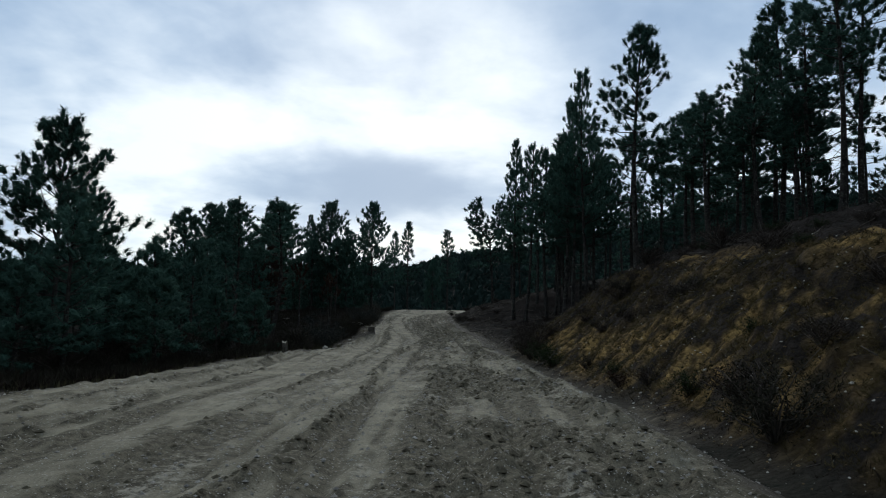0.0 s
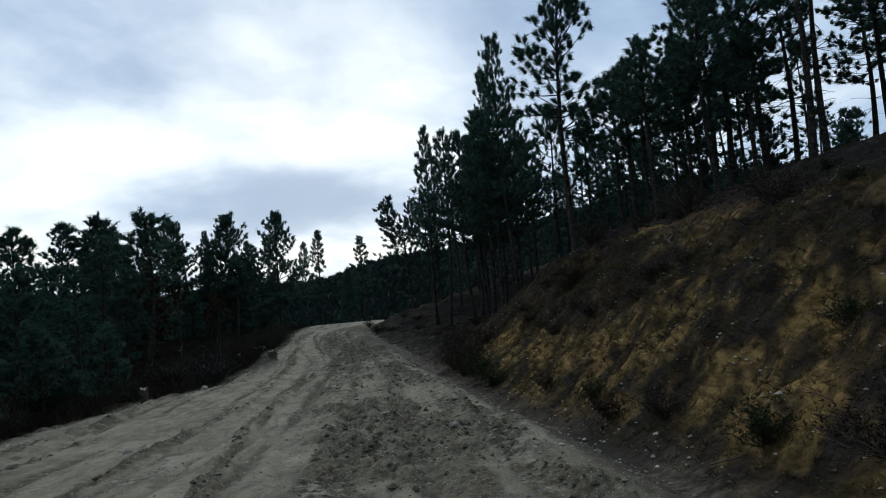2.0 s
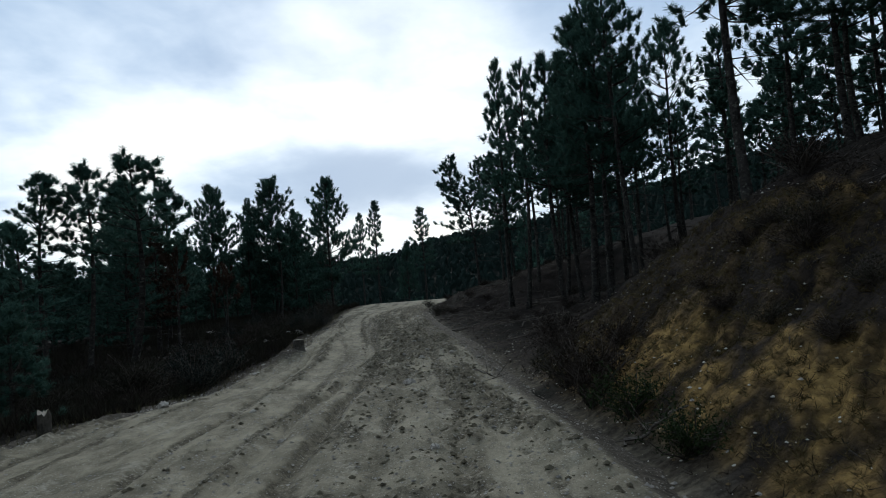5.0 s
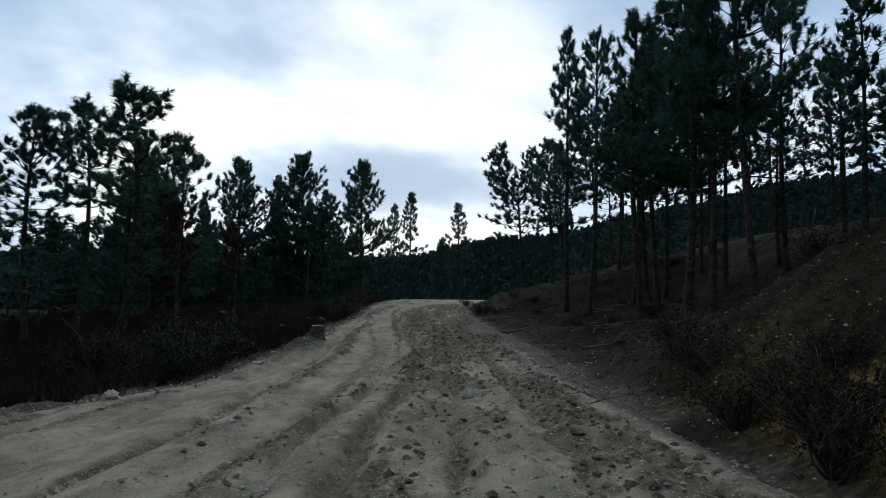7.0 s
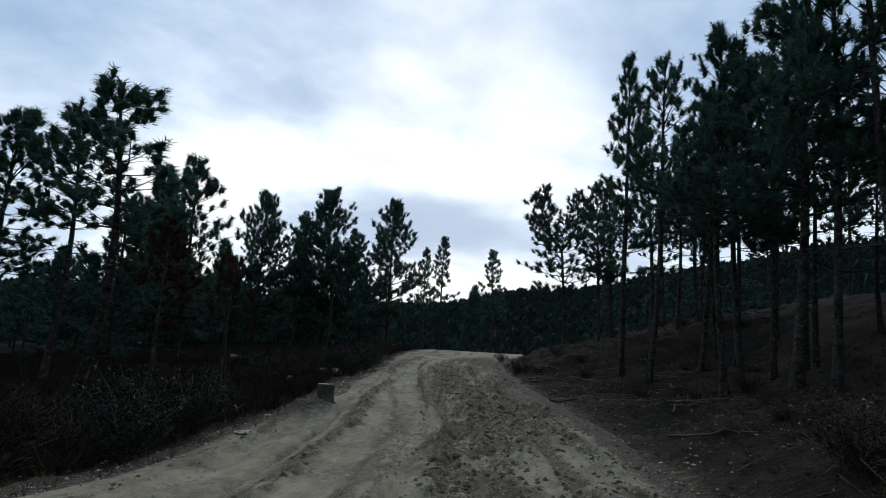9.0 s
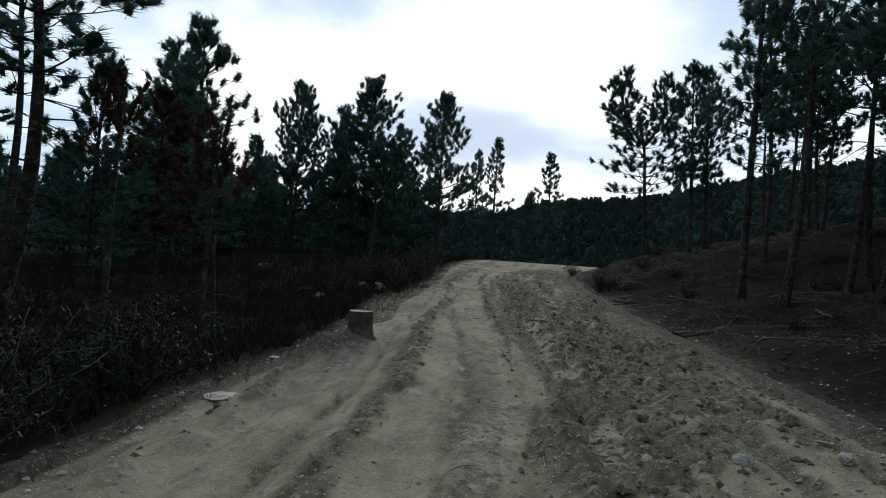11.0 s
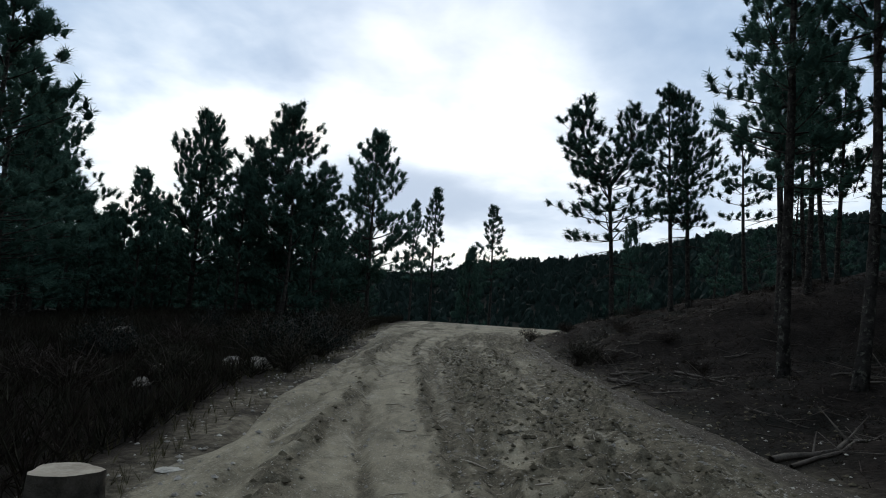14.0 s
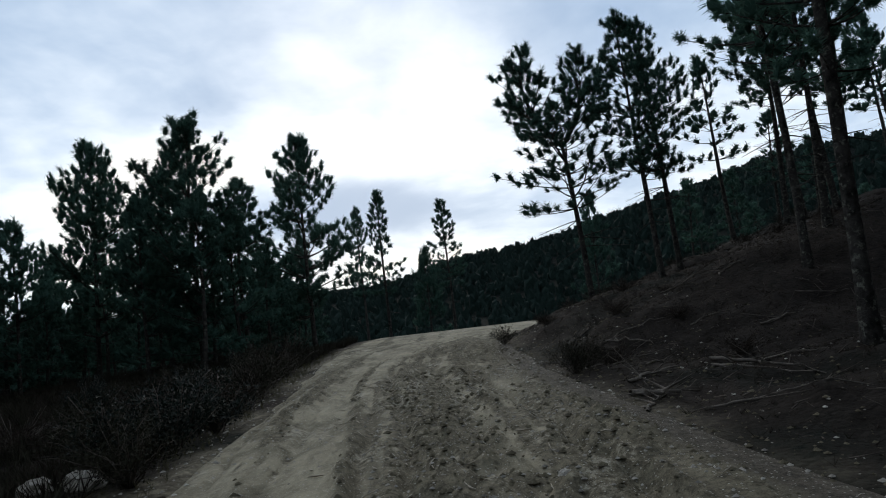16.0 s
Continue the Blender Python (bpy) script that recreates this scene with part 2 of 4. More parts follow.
MAT_SCRUB = material("scrub_leaves", (0.016, 0.016, 0.011), (0.044, 0.042, 0.028), 1.2, 0.85, 0.0, spread=0.4)
MAT_FRESH = material("fresh_leaves", (0.014, 0.024, 0.010), (0.036, 0.052, 0.020), 1.2, 0.8, 0.0, spread=0.35)
MAT_STRAW = material("dry_grass", (0.045, 0.042, 0.022), (0.15, 0.135, 0.075), 1.5, 0.9, 0.0, spread=0.4)
MAT_HEATHER = material("dry_heather", (0.016, 0.0125, 0.010), (0.048, 0.037, 0.029), 1.2, 0.9, 0.0, spread=0.45)
MAT_LITTER = material("needle_litter", (0.012, 0.0096, 0.008), (0.055, 0.044, 0.036), 1.6, 0.9, 0.0, spread=0.5)
MAT_MOSS = material("olive_moss", (0.020, 0.017, 0.008), (0.130, 0.100, 0.044), 1.2, 0.9, 0.0, spread=0.4)
MAT_GLOSSY = material("evergreen_leaves", (0.006, 0.010, 0.007), (0.014, 0.021, 0.014), 1.5, 0.6, 0.0, spread=0.3, spec=0.15)
MAT_TWIG = material("dead_wood", (0.032, 0.027, 0.023), (0.13, 0.110, 0.093), 3.0, 0.9, 0.4, spread=0.4)
MAT_LOG = material("weathered_branch", (0.050, 0.043, 0.037), (0.20, 0.172, 0.145), 4.0, 0.9, 0.5, spread=0.25)
MAT_STONE = material("road_stone", (0.20, 0.18, 0.15), (0.50, 0.46, 0.40), 3.0, 0.9, 0.5, spread=0.5)
MAT_CLOD = material("damp_clay", (0.075, 0.064, 0.044), (0.18, 0.155, 0.105), 3.0, 0.95, 0.6, spread=0.3)
MAT_PALE = material("pale_stone", (0.36, 0.335, 0.285), (0.60, 0.565, 0.49), 3.0, 0.85, 0.4)
MAT_CUT = material("sawn_wood", (0.26, 0.22, 0.17), (0.50, 0.44, 0.35), 5.0, 0.85, 0.3)
MAT_FARWOOD = material("far_foliage", (0.009, 0.018, 0.015), (0.018, 0.031, 0.026), 0.25, 0.9, 0.0, spread=0.08)


# ---------------------------------------------------------------- the lie of the land
def lattice(ix, iy, seed):
    n = (ix.astype(np.int64) * 374761393 + iy.astype(np.int64) * 668265263 + seed * 974634777) & 0x7FFFFFFF
    n = ((n ^ (n >> 13)) * 1274126177) & 0x7FFFFFFF
    return ((n ^ (n >> 16)) & 0xFFFF) / 65535.0


def value_noise(x, y, seed=0):
    x, y = np.asarray(x, float), np.asarray(y, float)
    ix, iy = np.floor(x), np.floor(y)
    fx, fy = x - ix, y - iy
    fx, fy = fx * fx * (3 - 2 * fx), fy * fy * (3 - 2 * fy)
    a, b = lattice(ix, iy, seed), lattice(ix + 1, iy, seed)
    c, d = lattice(ix, iy + 1, seed), lattice(ix + 1, iy + 1, seed)
    return (a + (b - a) * fx) * (1 - fy) + (c + (d - c) * fx) * fy - 0.5


def fbm(x, y, seed=0, octaves=4):
    total, amp = 0.0, 1.0
    for k in range(octaves):
        total = total + amp * value_noise(x * 2 ** k + 17.3 * k, y * 2 ** k - 9.1 * k, seed + k)
        amp *= 0.5
    return total


def ease(a, b, v):
    t = np.clip((np.asarray(v, float) - a) / (b - a), 0, 1)
    return t * t * (3 - 2 * t)


EDGE_Y = [-20, 0, 10, 20, 24.5, 26.5, 30, 34, 37, 43, 50, 56, 62, 66, 69, 72, 78]
EDGE_LEFT = [-7.5, -7.5, -7.2, -6.6, -5.8, -5.05, -5.05, -5.1, -4.55, -5.2, -5.4, -5.9, -6.3, -6.4, -6.3, -6.0, -5.0]
EDGE_RIGHT = [2.6, 2.6, 2.4, 2.0, 1.68, 1.53, 1.35, 1.15, 0.85, 0.2, -0.4, -0.6, -0.2, 1.2, 5.0, 14.0, 40.0]


def left_edge(y):
    return np.interp(y, EDGE_Y, EDGE_LEFT)


def right_edge(y):
    return np.interp(y, EDGE_Y, EDGE_RIGHT)


def rim_width(y):
    """Breadth of the gravelly verge beyond the track's left rim."""
    return np.interp(y, [30, 36, 39], [1.2, 1.0, 0.35])


def along(y):
    """Height of the track along its length."""
    return np.interp(y, [-20, 0, 6, 11, 18, 26, 32, 37, 45, 60, 74, 79, 120, 170], [0, 0, 0.08, 0.12, -0.02, 0.06, 0.1, 0.27, 0.6, 1.22, 1.78, 1.55, -1.5, -3.0])


RIDGE_AZ = [-180, -60, -20, -4, 0, 5, 9.5, 14, 20, 25, 31, 36, 60, 180]
RIDGE_EL = [2.4, 2.5, 2.9, 3.7, 4.5, 4.9, 5.8, 6.8, 7.6, 8.6, 8.7, 8.4, 7.0, 3.0]


def land(x, y):
    x, y = np.asarray(x, float), np.asarray(y, float)
    base = along(y)
    d = x - right_edge(y)
    cut = np.interp(d, [0, 0.45, 0.9, 2.2, 4.2, 8, 20, 60, 200], [0, -0.14, 0.05, 1.15, 2.6, 3.6, 5.4, 9.0, 14])
    soft = np.interp(d, [0, 0.4, 1, 3, 4.5, 7, 12, 20, 60, 200], [0, 0.05, 0.1, 0.55, 1.0, 1.9, 3.2, 4.9, 9.0, 14])
    k = ease(25, 34, y)
    soft = soft * (1 - 0.72 * ease(36, 41, y) * ease(55, 50, y) * ease(16, 8.5, d)) + 0.55 * np.exp(-((d - 3.6) / 2.6) ** 2 - ((y - 58.5) / 4.5) ** 2)
    cut = cut + 0.75 * ease(3.2, 7.5, d) * ease(10, 17, y)
    right = np.where(d > 0, cut * (1 - k) + soft * k, 0)
    e = left_edge(y) - x
    left = np.where(e > 0, np.interp(e, [0, 1, 3, 8, 30, 90, 200], [0, -0.12, -0.30, -0.25, -1.2, -3.0, -5.0]), 0)
    sag = -0.16 * ease(26, 30, y) * ease(38, 34, y) * ease(-2.6, -4.6, x)
    near = base + right + left + sag
    rough = ease(0.2, 2.0, np.maximum(d, e))
    near = near + rough * (0.35 * fbm(x * 0.45, y * 0.45, 5) + 0.12 * fbm(x * 2.1, y * 2.1, 9) + 0.07 * np.abs(fbm(x * 5.0, y * 5.0, 10, 2)))
    gully = ease(0.6, 2.0, d) * ease(6.5, 4.0, d) * (1 - k)
    near = near + gully * (0.2 * fbm(x * 0.5, y * 0.7, 31) + 0.20 * fbm(x * 1.3, y * 1.7, 37, 3) + 0.26 * np.abs(fbm(x * 3.2, y * 3.2, 39, 2)) + 0.15 * fbm(x * 6.5, y * 6.5, 43, 2))
    near = near + 0.30 * np.exp(-((x + 4.8) / 0.5) ** 2 - ((y - 35.95) / 0.55) ** 2)
    r, az = np.hypot(x + 1, y - 20), np.degrees(np.arctan2(x + 1, y - 20))
    crest = 1.6 + 320 * np.tan(np.radians(np.interp(az, RIDGE_AZ, RIDGE_EL))) + 3.0 * fbm(az * 0.22, r * 0.01, 3)
    w = ease(95, 320, r)
    return near * (1 - w) + w * (crest - 0.05 * np.maximum(r - 320, 0))


# bands along the track, by their distance from its right rim: (middle, half width, strength)
RIDGES = [(-3.55, 0.14, 0.7), (-4.6, 0.20, 0.9), (-6.25, 0.17, 0.8), (-7.5, 0.17, 0.7), (-8.7, 0.17, 0.7)]
RUTS = [(-0.95, 0.13, 0.7), (-1.9, 0.10, 0.5), (-2.85, 0.11, 0.9), (-3.3, 0.07, 0.6), (-4.05, 0.08, 0.5), (-4.95, 0.09, 0.7), (-5.65, 0.08, 0.5), (-6.65, 0.09, 0.7), (-7.2, 0.07, 0.5), (-8.05, 0.09, 0.6)]


def band_place(x, y, k):
    wander = 0.5 * fbm(y * 0.09, 0 * y + 3.3 * k, 40, 2) + 0.14 * fbm(y * 0.45, 0 * y + k, 45, 2)
    return x - np.minimum(right_edge(y), 1.5 + 0 * y) - wander - 0.05 * fbm(x * 3, y * 1.5, 48, 2)


def band_share(x, y, bands, seed):
    total = 0 * x
    for k, (mid, half, strong) in enumerate(bands):
        live = np.clip(0.95 + 1.1 * value_noise(y * 0.2, 0 * y + 7.7 * k, seed + k), 0, 1.25)
        q = (band_place(x, y, k + seed) - mid) / half
        total = np.maximum(total, strong * live * np.exp(-q * q))
    return total


def churned(x, y):
    """Share of broken, trodden clay: the strip along the right rim and the crests between the ruts."""
    d = right_edge(y) - x + 0.5 * fbm(x * 0.7, y * 0.35, 72)
    strip = ease(0.0, 0.55, d) * ease(3.5, 2.6, d) * ease(70, 58, y) * np.clip(0.85 + 1.1 * fbm(x * 0.9, y * 0.3, 71) - 0.25 * ease(16, 6, y), 0, 1)
    return np.clip(np.maximum(strip, 0.9 * band_share(x, y, RIDGES, 60)) + 0.25 * ease(12, 3, y), 0, 1)


def road_relief(x, y):
    rut, churn = band_share(x, y, RUTS, 80), churned(x, y)
    lane = x - np.minimum(right_edge(y), 1.5) + 0.3 * fbm(y * 0.08, 0 * y, 41, 2)
    z = 0.03 * fbm(x * 0.35, y * 0.25, 2) + 0.075 * fbm(lane * 2.2, y * 0.10, 11, 3) - 0.11 * rut
    z = z + churn * (0.03 + 0.21 * np.abs(fbm(x * 3.2, y * 2.0, 13, 3)) + 0.09 * fbm(x * 8.0, y * 6.0, 15, 2))
    z = z + 0.012 * fbm(x * 6, y * 3.5, 17, 2)
    d = right_edge(y) - x
    z = z * ease(72, 56, y)
    z = z + 0.02 * np.abs(fbm(x * 11, y * 8, 83, 2)) * ease(40, 30, y)
    return z + 0.12 * np.exp(-((d - 0.2) / 0.35) ** 2) * ease(60, 46, y) * np.clip(0.4 + 1.2 * fbm(x * 0.8, y * 0.8, 81), 0, 1)


def height(x, y):
    """Height of the top surface at one place, road or ground."""
    on = left_edge(y) < x < right_edge(y) and y < 76
    return float(land(x, y) + (road_relief(x, y) if on else 0))


# ---------------------------------------------------------------- mesh helpers
def mesh_of(name, verts, faces, mat, smooth=True):
    me = bpy.data.meshes.new(name)
    me.from_pydata(np.asarray(verts).tolist(), [], faces if isinstance(faces, list) else np.asarray(faces).tolist())
    me.materials.append(mat)
    if smooth:
        me.polygons.foreach_set("use_smooth", np.ones(len(me.polygons), bool))
    me.update()
    return me


def attribute(me, name, values):
    at = me.attributes.new(name, "FLOAT", "POINT")
    at.data.foreach_set("value", np.asarray(values, np.float32).ravel())


def part(name, me, parent, label=""):
    ob = new(name, me)
    ob.parent = parent
    return tagged(ob, label)


def grid_faces(nx, ny):
    i = np.arange(nx - 1)[None, :] + nx * np.arange(ny - 1)[:, None]
    i = i.ravel()
    return np.stack([i, i + 1, i + nx + 1, i + nx], 1)


def tube(points, radii, sides, rng=None, rough=0.0):
    """Vertices and faces of a tapered tube along points, closed at its tip."""
    points, radii = np.asarray(points, float), np.asarray(radii, float)
    n = len(points)
    ahead = np.gradient(points, axis=0)
    ahead /= np.linalg.norm(ahead, axis=1, keepdims=True) + 1e-9
    ref = np.where(np.abs(ahead[:, 2:3]) > 0.8, [[1.0, 0, 0]], [[0, 0, 1.0]])
    u = np.cross(ahead, ref)
    u /= np.linalg.norm(u, axis=1, keepdims=True) + 1e-9
    w = np.cross(ahead, u)
    a = np.linspace(0, 2 * np.pi, sides, endpoint=False)
    ring = radii[:, None, None] * (np.cos(a)[None, :, None] * u[:, None] + np.sin(a)[None, :, None] * w[:, None])
    if rng is not None and rough:
        ring = ring * (1 + rough * (rng.random((n, sides, 1)) - 0.5))
    verts = (points[:, None] + ring).reshape(-1, 3)
    faces = []
    for k in range(n - 1):
        for s in range(sides):
            t = (s + 1) % sides
            faces.append((k * sides + s, k * sides + t, (k + 1) * sides + t, (k + 1) * sides + s))
    faces.append(tuple(range((n - 1) * sides, n * sides)))
    return verts, faces


class Pile:
    """Gathers pieces into one mesh."""

    def __init__(self):
        self.verts, self.faces, self.count = [], [], 0

    def put(self, verts, faces):
        self.verts.append(np.asarray(verts, float))
        self.faces += [tuple(i + self.count for i in f) for f in faces]
        self.count += len(verts)

    def mesh(self, name, mat, smooth=True):
        return mesh_of(name, np.concatenate(self.verts), self.faces, mat, smooth)


def blades(origin, way, rng, per, reach, long, wide, open_angle):
    """Needle blades round each twig: origin and way are (n, 3); per blades each, as three-cornered leaves."""
    n = len(origin)
    way = way / (np.linalg.norm(way, axis=1, keepdims=True) + 1e-9)
    o, a = np.repeat(origin, per, 0), np.repeat(way, per, 0)
    r = rng.normal(size=(n * per, 3))
    r -= (r * a).sum(1, keepdims=True) * a
    r /= np.linalg.norm(r, axis=1, keepdims=True) + 1e-9
    ang = np.radians(open_angle) * (0.5 + rng.random((n * per, 1)) * 0.9)
    d = a * np.cos(ang) + r * np.sin(ang)
    start = o + a * (rng.random((n * per, 1)) * reach)
    flat = np.cross(d, rng.normal(size=(n * per, 3)))
    flat /= np.linalg.norm(flat, axis=1, keepdims=True) + 1e-9
    size = long * (0.65 + 0.7 * rng.random((n * per, 1)))
    w = wide * (0.6 + 0.8 * rng.random((n * per, 1)))
    v = np.stack([start - flat * w * 0.5, start + flat * w * 0.5, start + d * size], 1).reshape(-1, 3)
    f = np.arange(n * per * 3).reshape(-1, 3)
    return v, f


# ---------------------------------------------------------------- ground and road
def spaced(stops):
    """Grid lines from stops of (from, to, step)."""
    lines = []
    for a, b, step in stops:
        lines += list(np.arange(a, b, step))
    return np.array(lines + [stops[-1][1]])


def build_ground():
    xs = spaced([(-1200, -400, 100), (-400, -120, 14), (-120, -40, 4), (-40, -16, 1.0), (-16, -7.6, 0.3), (-7.6, 0, 0.2), (0, 9, 0.13), (9, 16, 0.35), (16, 40, 1.2), (40, 120, 4), (120, 400, 10), (400, 1200, 100)])
    ys = spaced([(-600, -60, 60), (-60, -12, 4), (-12, 2, 0.5), (2, 34, 0.16), (34, 66, 0.22), (66, 90, 0.5), (90, 160, 3), (160, 420, 9), (420, 1400, 90)])
    x, y = np.meshgrid(xs, ys)
    z = land(x, y)
    le, re = left_edge(y), right_edge(y)
    inside = ease(0.0, 0.5, np.minimum(x - le + rim_width(y) - 0.25, re + 0.45 - x)) * (y < 78) * (y > -18)
    z = z - 0.30 * inside
    d = x - re
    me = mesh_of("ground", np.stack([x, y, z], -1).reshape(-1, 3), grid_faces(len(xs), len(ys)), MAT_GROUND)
    face = ease(0.5, 1.2, d) * ease(4.2, 2.7, d) * ease(28, 23, y) * ease(-8, 2, y)
    bare = face * ease(2, 11, y) * np.clip(0.10 + 0.26 * ease(2.4, 1.4, d) + 0.9 * fbm(x * 0.45, y * 0.34, 51) + 1.2 * fbm(x * 1.3, y * 1.3, 53, 3) + 2.2 * fbm(x * 4.0, y * 4.0, 54, 3), 0, 0.9)
    bare = bare * (1 - 0.75 * ease(14, 17, y) * ease(1.9, 2.5, d) * ease(4.4, 3.7, d))
    top = ease(3.6, 4.2, d) * ease(5.8, 5.0, d) * ease(28, 22, y) * np.clip(0.1 + 1.8 * fbm(x * 0.4, y * 0.3, 57) + 1.2 * fbm(x * 3, y * 3, 58, 3), 0, 0.8)
    shoulder = ease(-1.4, 0.1, d) * ease(1.1, 0.1, d) * 0.6 + ease(1.2, 0.2, le - x) * ease(-1, 0, le - x) * 0.8
    attribute(me, "bare", np.clip(bare + top, 0, 1))
    attribute(me, "spoil", np.clip(shoulder * (y < 76) * (0.8 + 1.3 * fbm(x, y, 63)), 0, 1))
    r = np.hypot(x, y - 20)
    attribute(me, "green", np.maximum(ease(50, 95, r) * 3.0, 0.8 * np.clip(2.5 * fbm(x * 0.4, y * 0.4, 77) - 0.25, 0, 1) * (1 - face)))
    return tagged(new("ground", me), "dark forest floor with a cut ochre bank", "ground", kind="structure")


def build_road():
    ys = spaced([(-16, 3, 0.35), (3, 40, 0.085), (40, 64, 0.13), (64, 78, 0.2)])
    u = np.linspace(0, 1, 185)
    le, re = left_edge(ys) - rim_width(ys), right_edge(ys) + 0.7
    rag = 0.30 * fbm(ys * 0.6, 0 * ys, 21), 0.30 * fbm(ys * 0.6, 0 * ys + 5, 22)
    le, re = le + rag[0], re + rag[1]
    x = le[:, None] + (re - le)[:, None] * u[None]
    y = np.repeat(ys[:, None], len(u), 1)
    rim = np.minimum(x - le[:, None], re[:, None] - x)
    fade = ease(0.0, 0.7, rim)
    far = ease(78, 75.5, y)
    z = land(x, y) + road_relief(x, y) * fade - 0.10 * (1 - ease(0.0, 0.45, rim)) - 0.25 * (1 - far)
    me = mesh_of("road", np.stack([x, y, z], -1).reshape(-1, 3), grid_faces(len(u), len(ys)), MAT_ROAD)
    verge = np.maximum(ease(0.25, 1.05, left_edge(y) + 0.35 - x), 0.95 * ease(-0.55, 0.4, x - right_edge(y)))
    verge = np.maximum(verge, 0.95 * np.exp(-((x + 4.9) / 0.6) ** 2 - ((y - 36.0) / 0.8) ** 2))
    attribute(me, "verge", verge)
    lane = x - np.minimum(right_edge(y), 1.5) + 0.3 * fbm(y * 0.08, 0 * y, 41, 2)
    streak = np.clip(0.04 + 0.9 * fbm(lane * 1.1, y * 0.05, 66, 2) + 1.5 * fbm(lane * 4.0, y * 0.09, 67, 4) + 0.8 * fbm(x * 6.0, y * 3.0, 68, 3), 0, 0.55)
    # rut bottoms are darkened in colour too, as shade that makes their relief read
    damp_and_shade = 1.0 * churned(x, y) * (0.9 + 0.9 * fbm(x * 2.6, y * 1.6, 75, 3)) + 0.75 * band_share(x, y, RUTS, 80) + streak + 0.25 * ease(18, 6, y) + 0.7 * ease(1.1, 0.2, right_edge(y) - x) * ease(32, 38, y) * ease(66, 58, y)
    damp_and_shade = ease(0.05, 1.0, damp_and_shade * (0.9 + 0.6 * fbm(x * 1.9, y * 0.5, 69)))
    attribute(me, "damp_and_shade", np.clip(damp_and_shade, 0, 0.95))
    return tagged(new("road", me), "rutted pale clay forest track", "road", kind="structure")


build_ground()
build_road()


# ---------------------------------------------------------------- pines
GOLD = (1 + 5 ** 0.5) / 2
ICO = np.array([(p, q * GOLD, 0) for p in (-1, 1) for q in (-1, 1)] + [(0, p, q * GOLD) for p in (-1, 1) for q in (-1, 1)] + [(q * GOLD, 0, p) for p in (-1, 1) for q in (-1, 1)]) / math.hypot(1, GOLD)
ICO_FACES = np.array([(i, j, k) if np.dot(np.cross(ICO[j] - ICO[i], ICO[k] - ICO[i]), ICO[i]) > 0 else (i, k, j)
                      for i in range(12) for j in range(i + 1, 12) for k in range(j + 1, 12)
                      if max(np.linalg.norm(ICO[i] - ICO[j]), np.linalg.norm(ICO[j] - ICO[k]), np.linalg.norm(ICO[i] - ICO[k])) < 1.1])


def tufts_of(middle, way, rng, radius, half, needles, wide, heart=0.34):
    """Needle tufts like bottle brushes: along way, through each middle, an uneven heart set with forward-leaning needles. radius and half are (n,)."""
    n = len(middle)
    way = way / (np.linalg.norm(way, axis=1, keepdims=True) + 1e-9)
    side = np.cross(way, rng.normal(size=(n, 3)))
    side /= np.linalg.norm(side, axis=1, keepdims=True) + 1e-9
    axes = np.stack([side, np.cross(way, side), way], 1)
    size = np.stack([radius, radius, half], 1)[:, None]
    core = ICO[None] * size * [heart, heart, min(1.0, heart + 0.25)] * (0.6 + 0.8 * rng.random((n, 12, 1)))
    s = rng.random((n, needles)) * 1.75 - 0.9
    a, k = rng.random((n, needles)) * 6.283, (0.72 + 0.36 * rng.random((n, needles))) * np.sqrt(1 - 0.75 * np.abs(s) ** 2.2)
    start = np.stack([0.12 * np.cos(a), 0.12 * np.sin(a), s * 0.8], 2) * size
    end = np.stack([k * np.cos(a), k * np.sin(a), s + 0.22], 2) * size
    flat = np.cross(end - start, rng.normal(size=(n, needles, 3)))
    flat *= wide * (0.6 + 0.8 * rng.random((n, needles, 1))) * 0.5 / (np.linalg.norm(flat, axis=2, keepdims=True) + 1e-9)
    spikes = np.stack([start - flat, start + flat, end], 2).reshape(n, -1, 3)
    v = np.concatenate([core, spikes], 1) @ axes + middle[:, None]
    one = np.concatenate([ICO_FACES, 12 + np.arange(3 * needles).reshape(-1, 3)])
    f = (one[None] + v.shape[1] * np.arange(n)[:, None, None]).reshape(-1, 3)
    return v.reshape(-1, 3), f


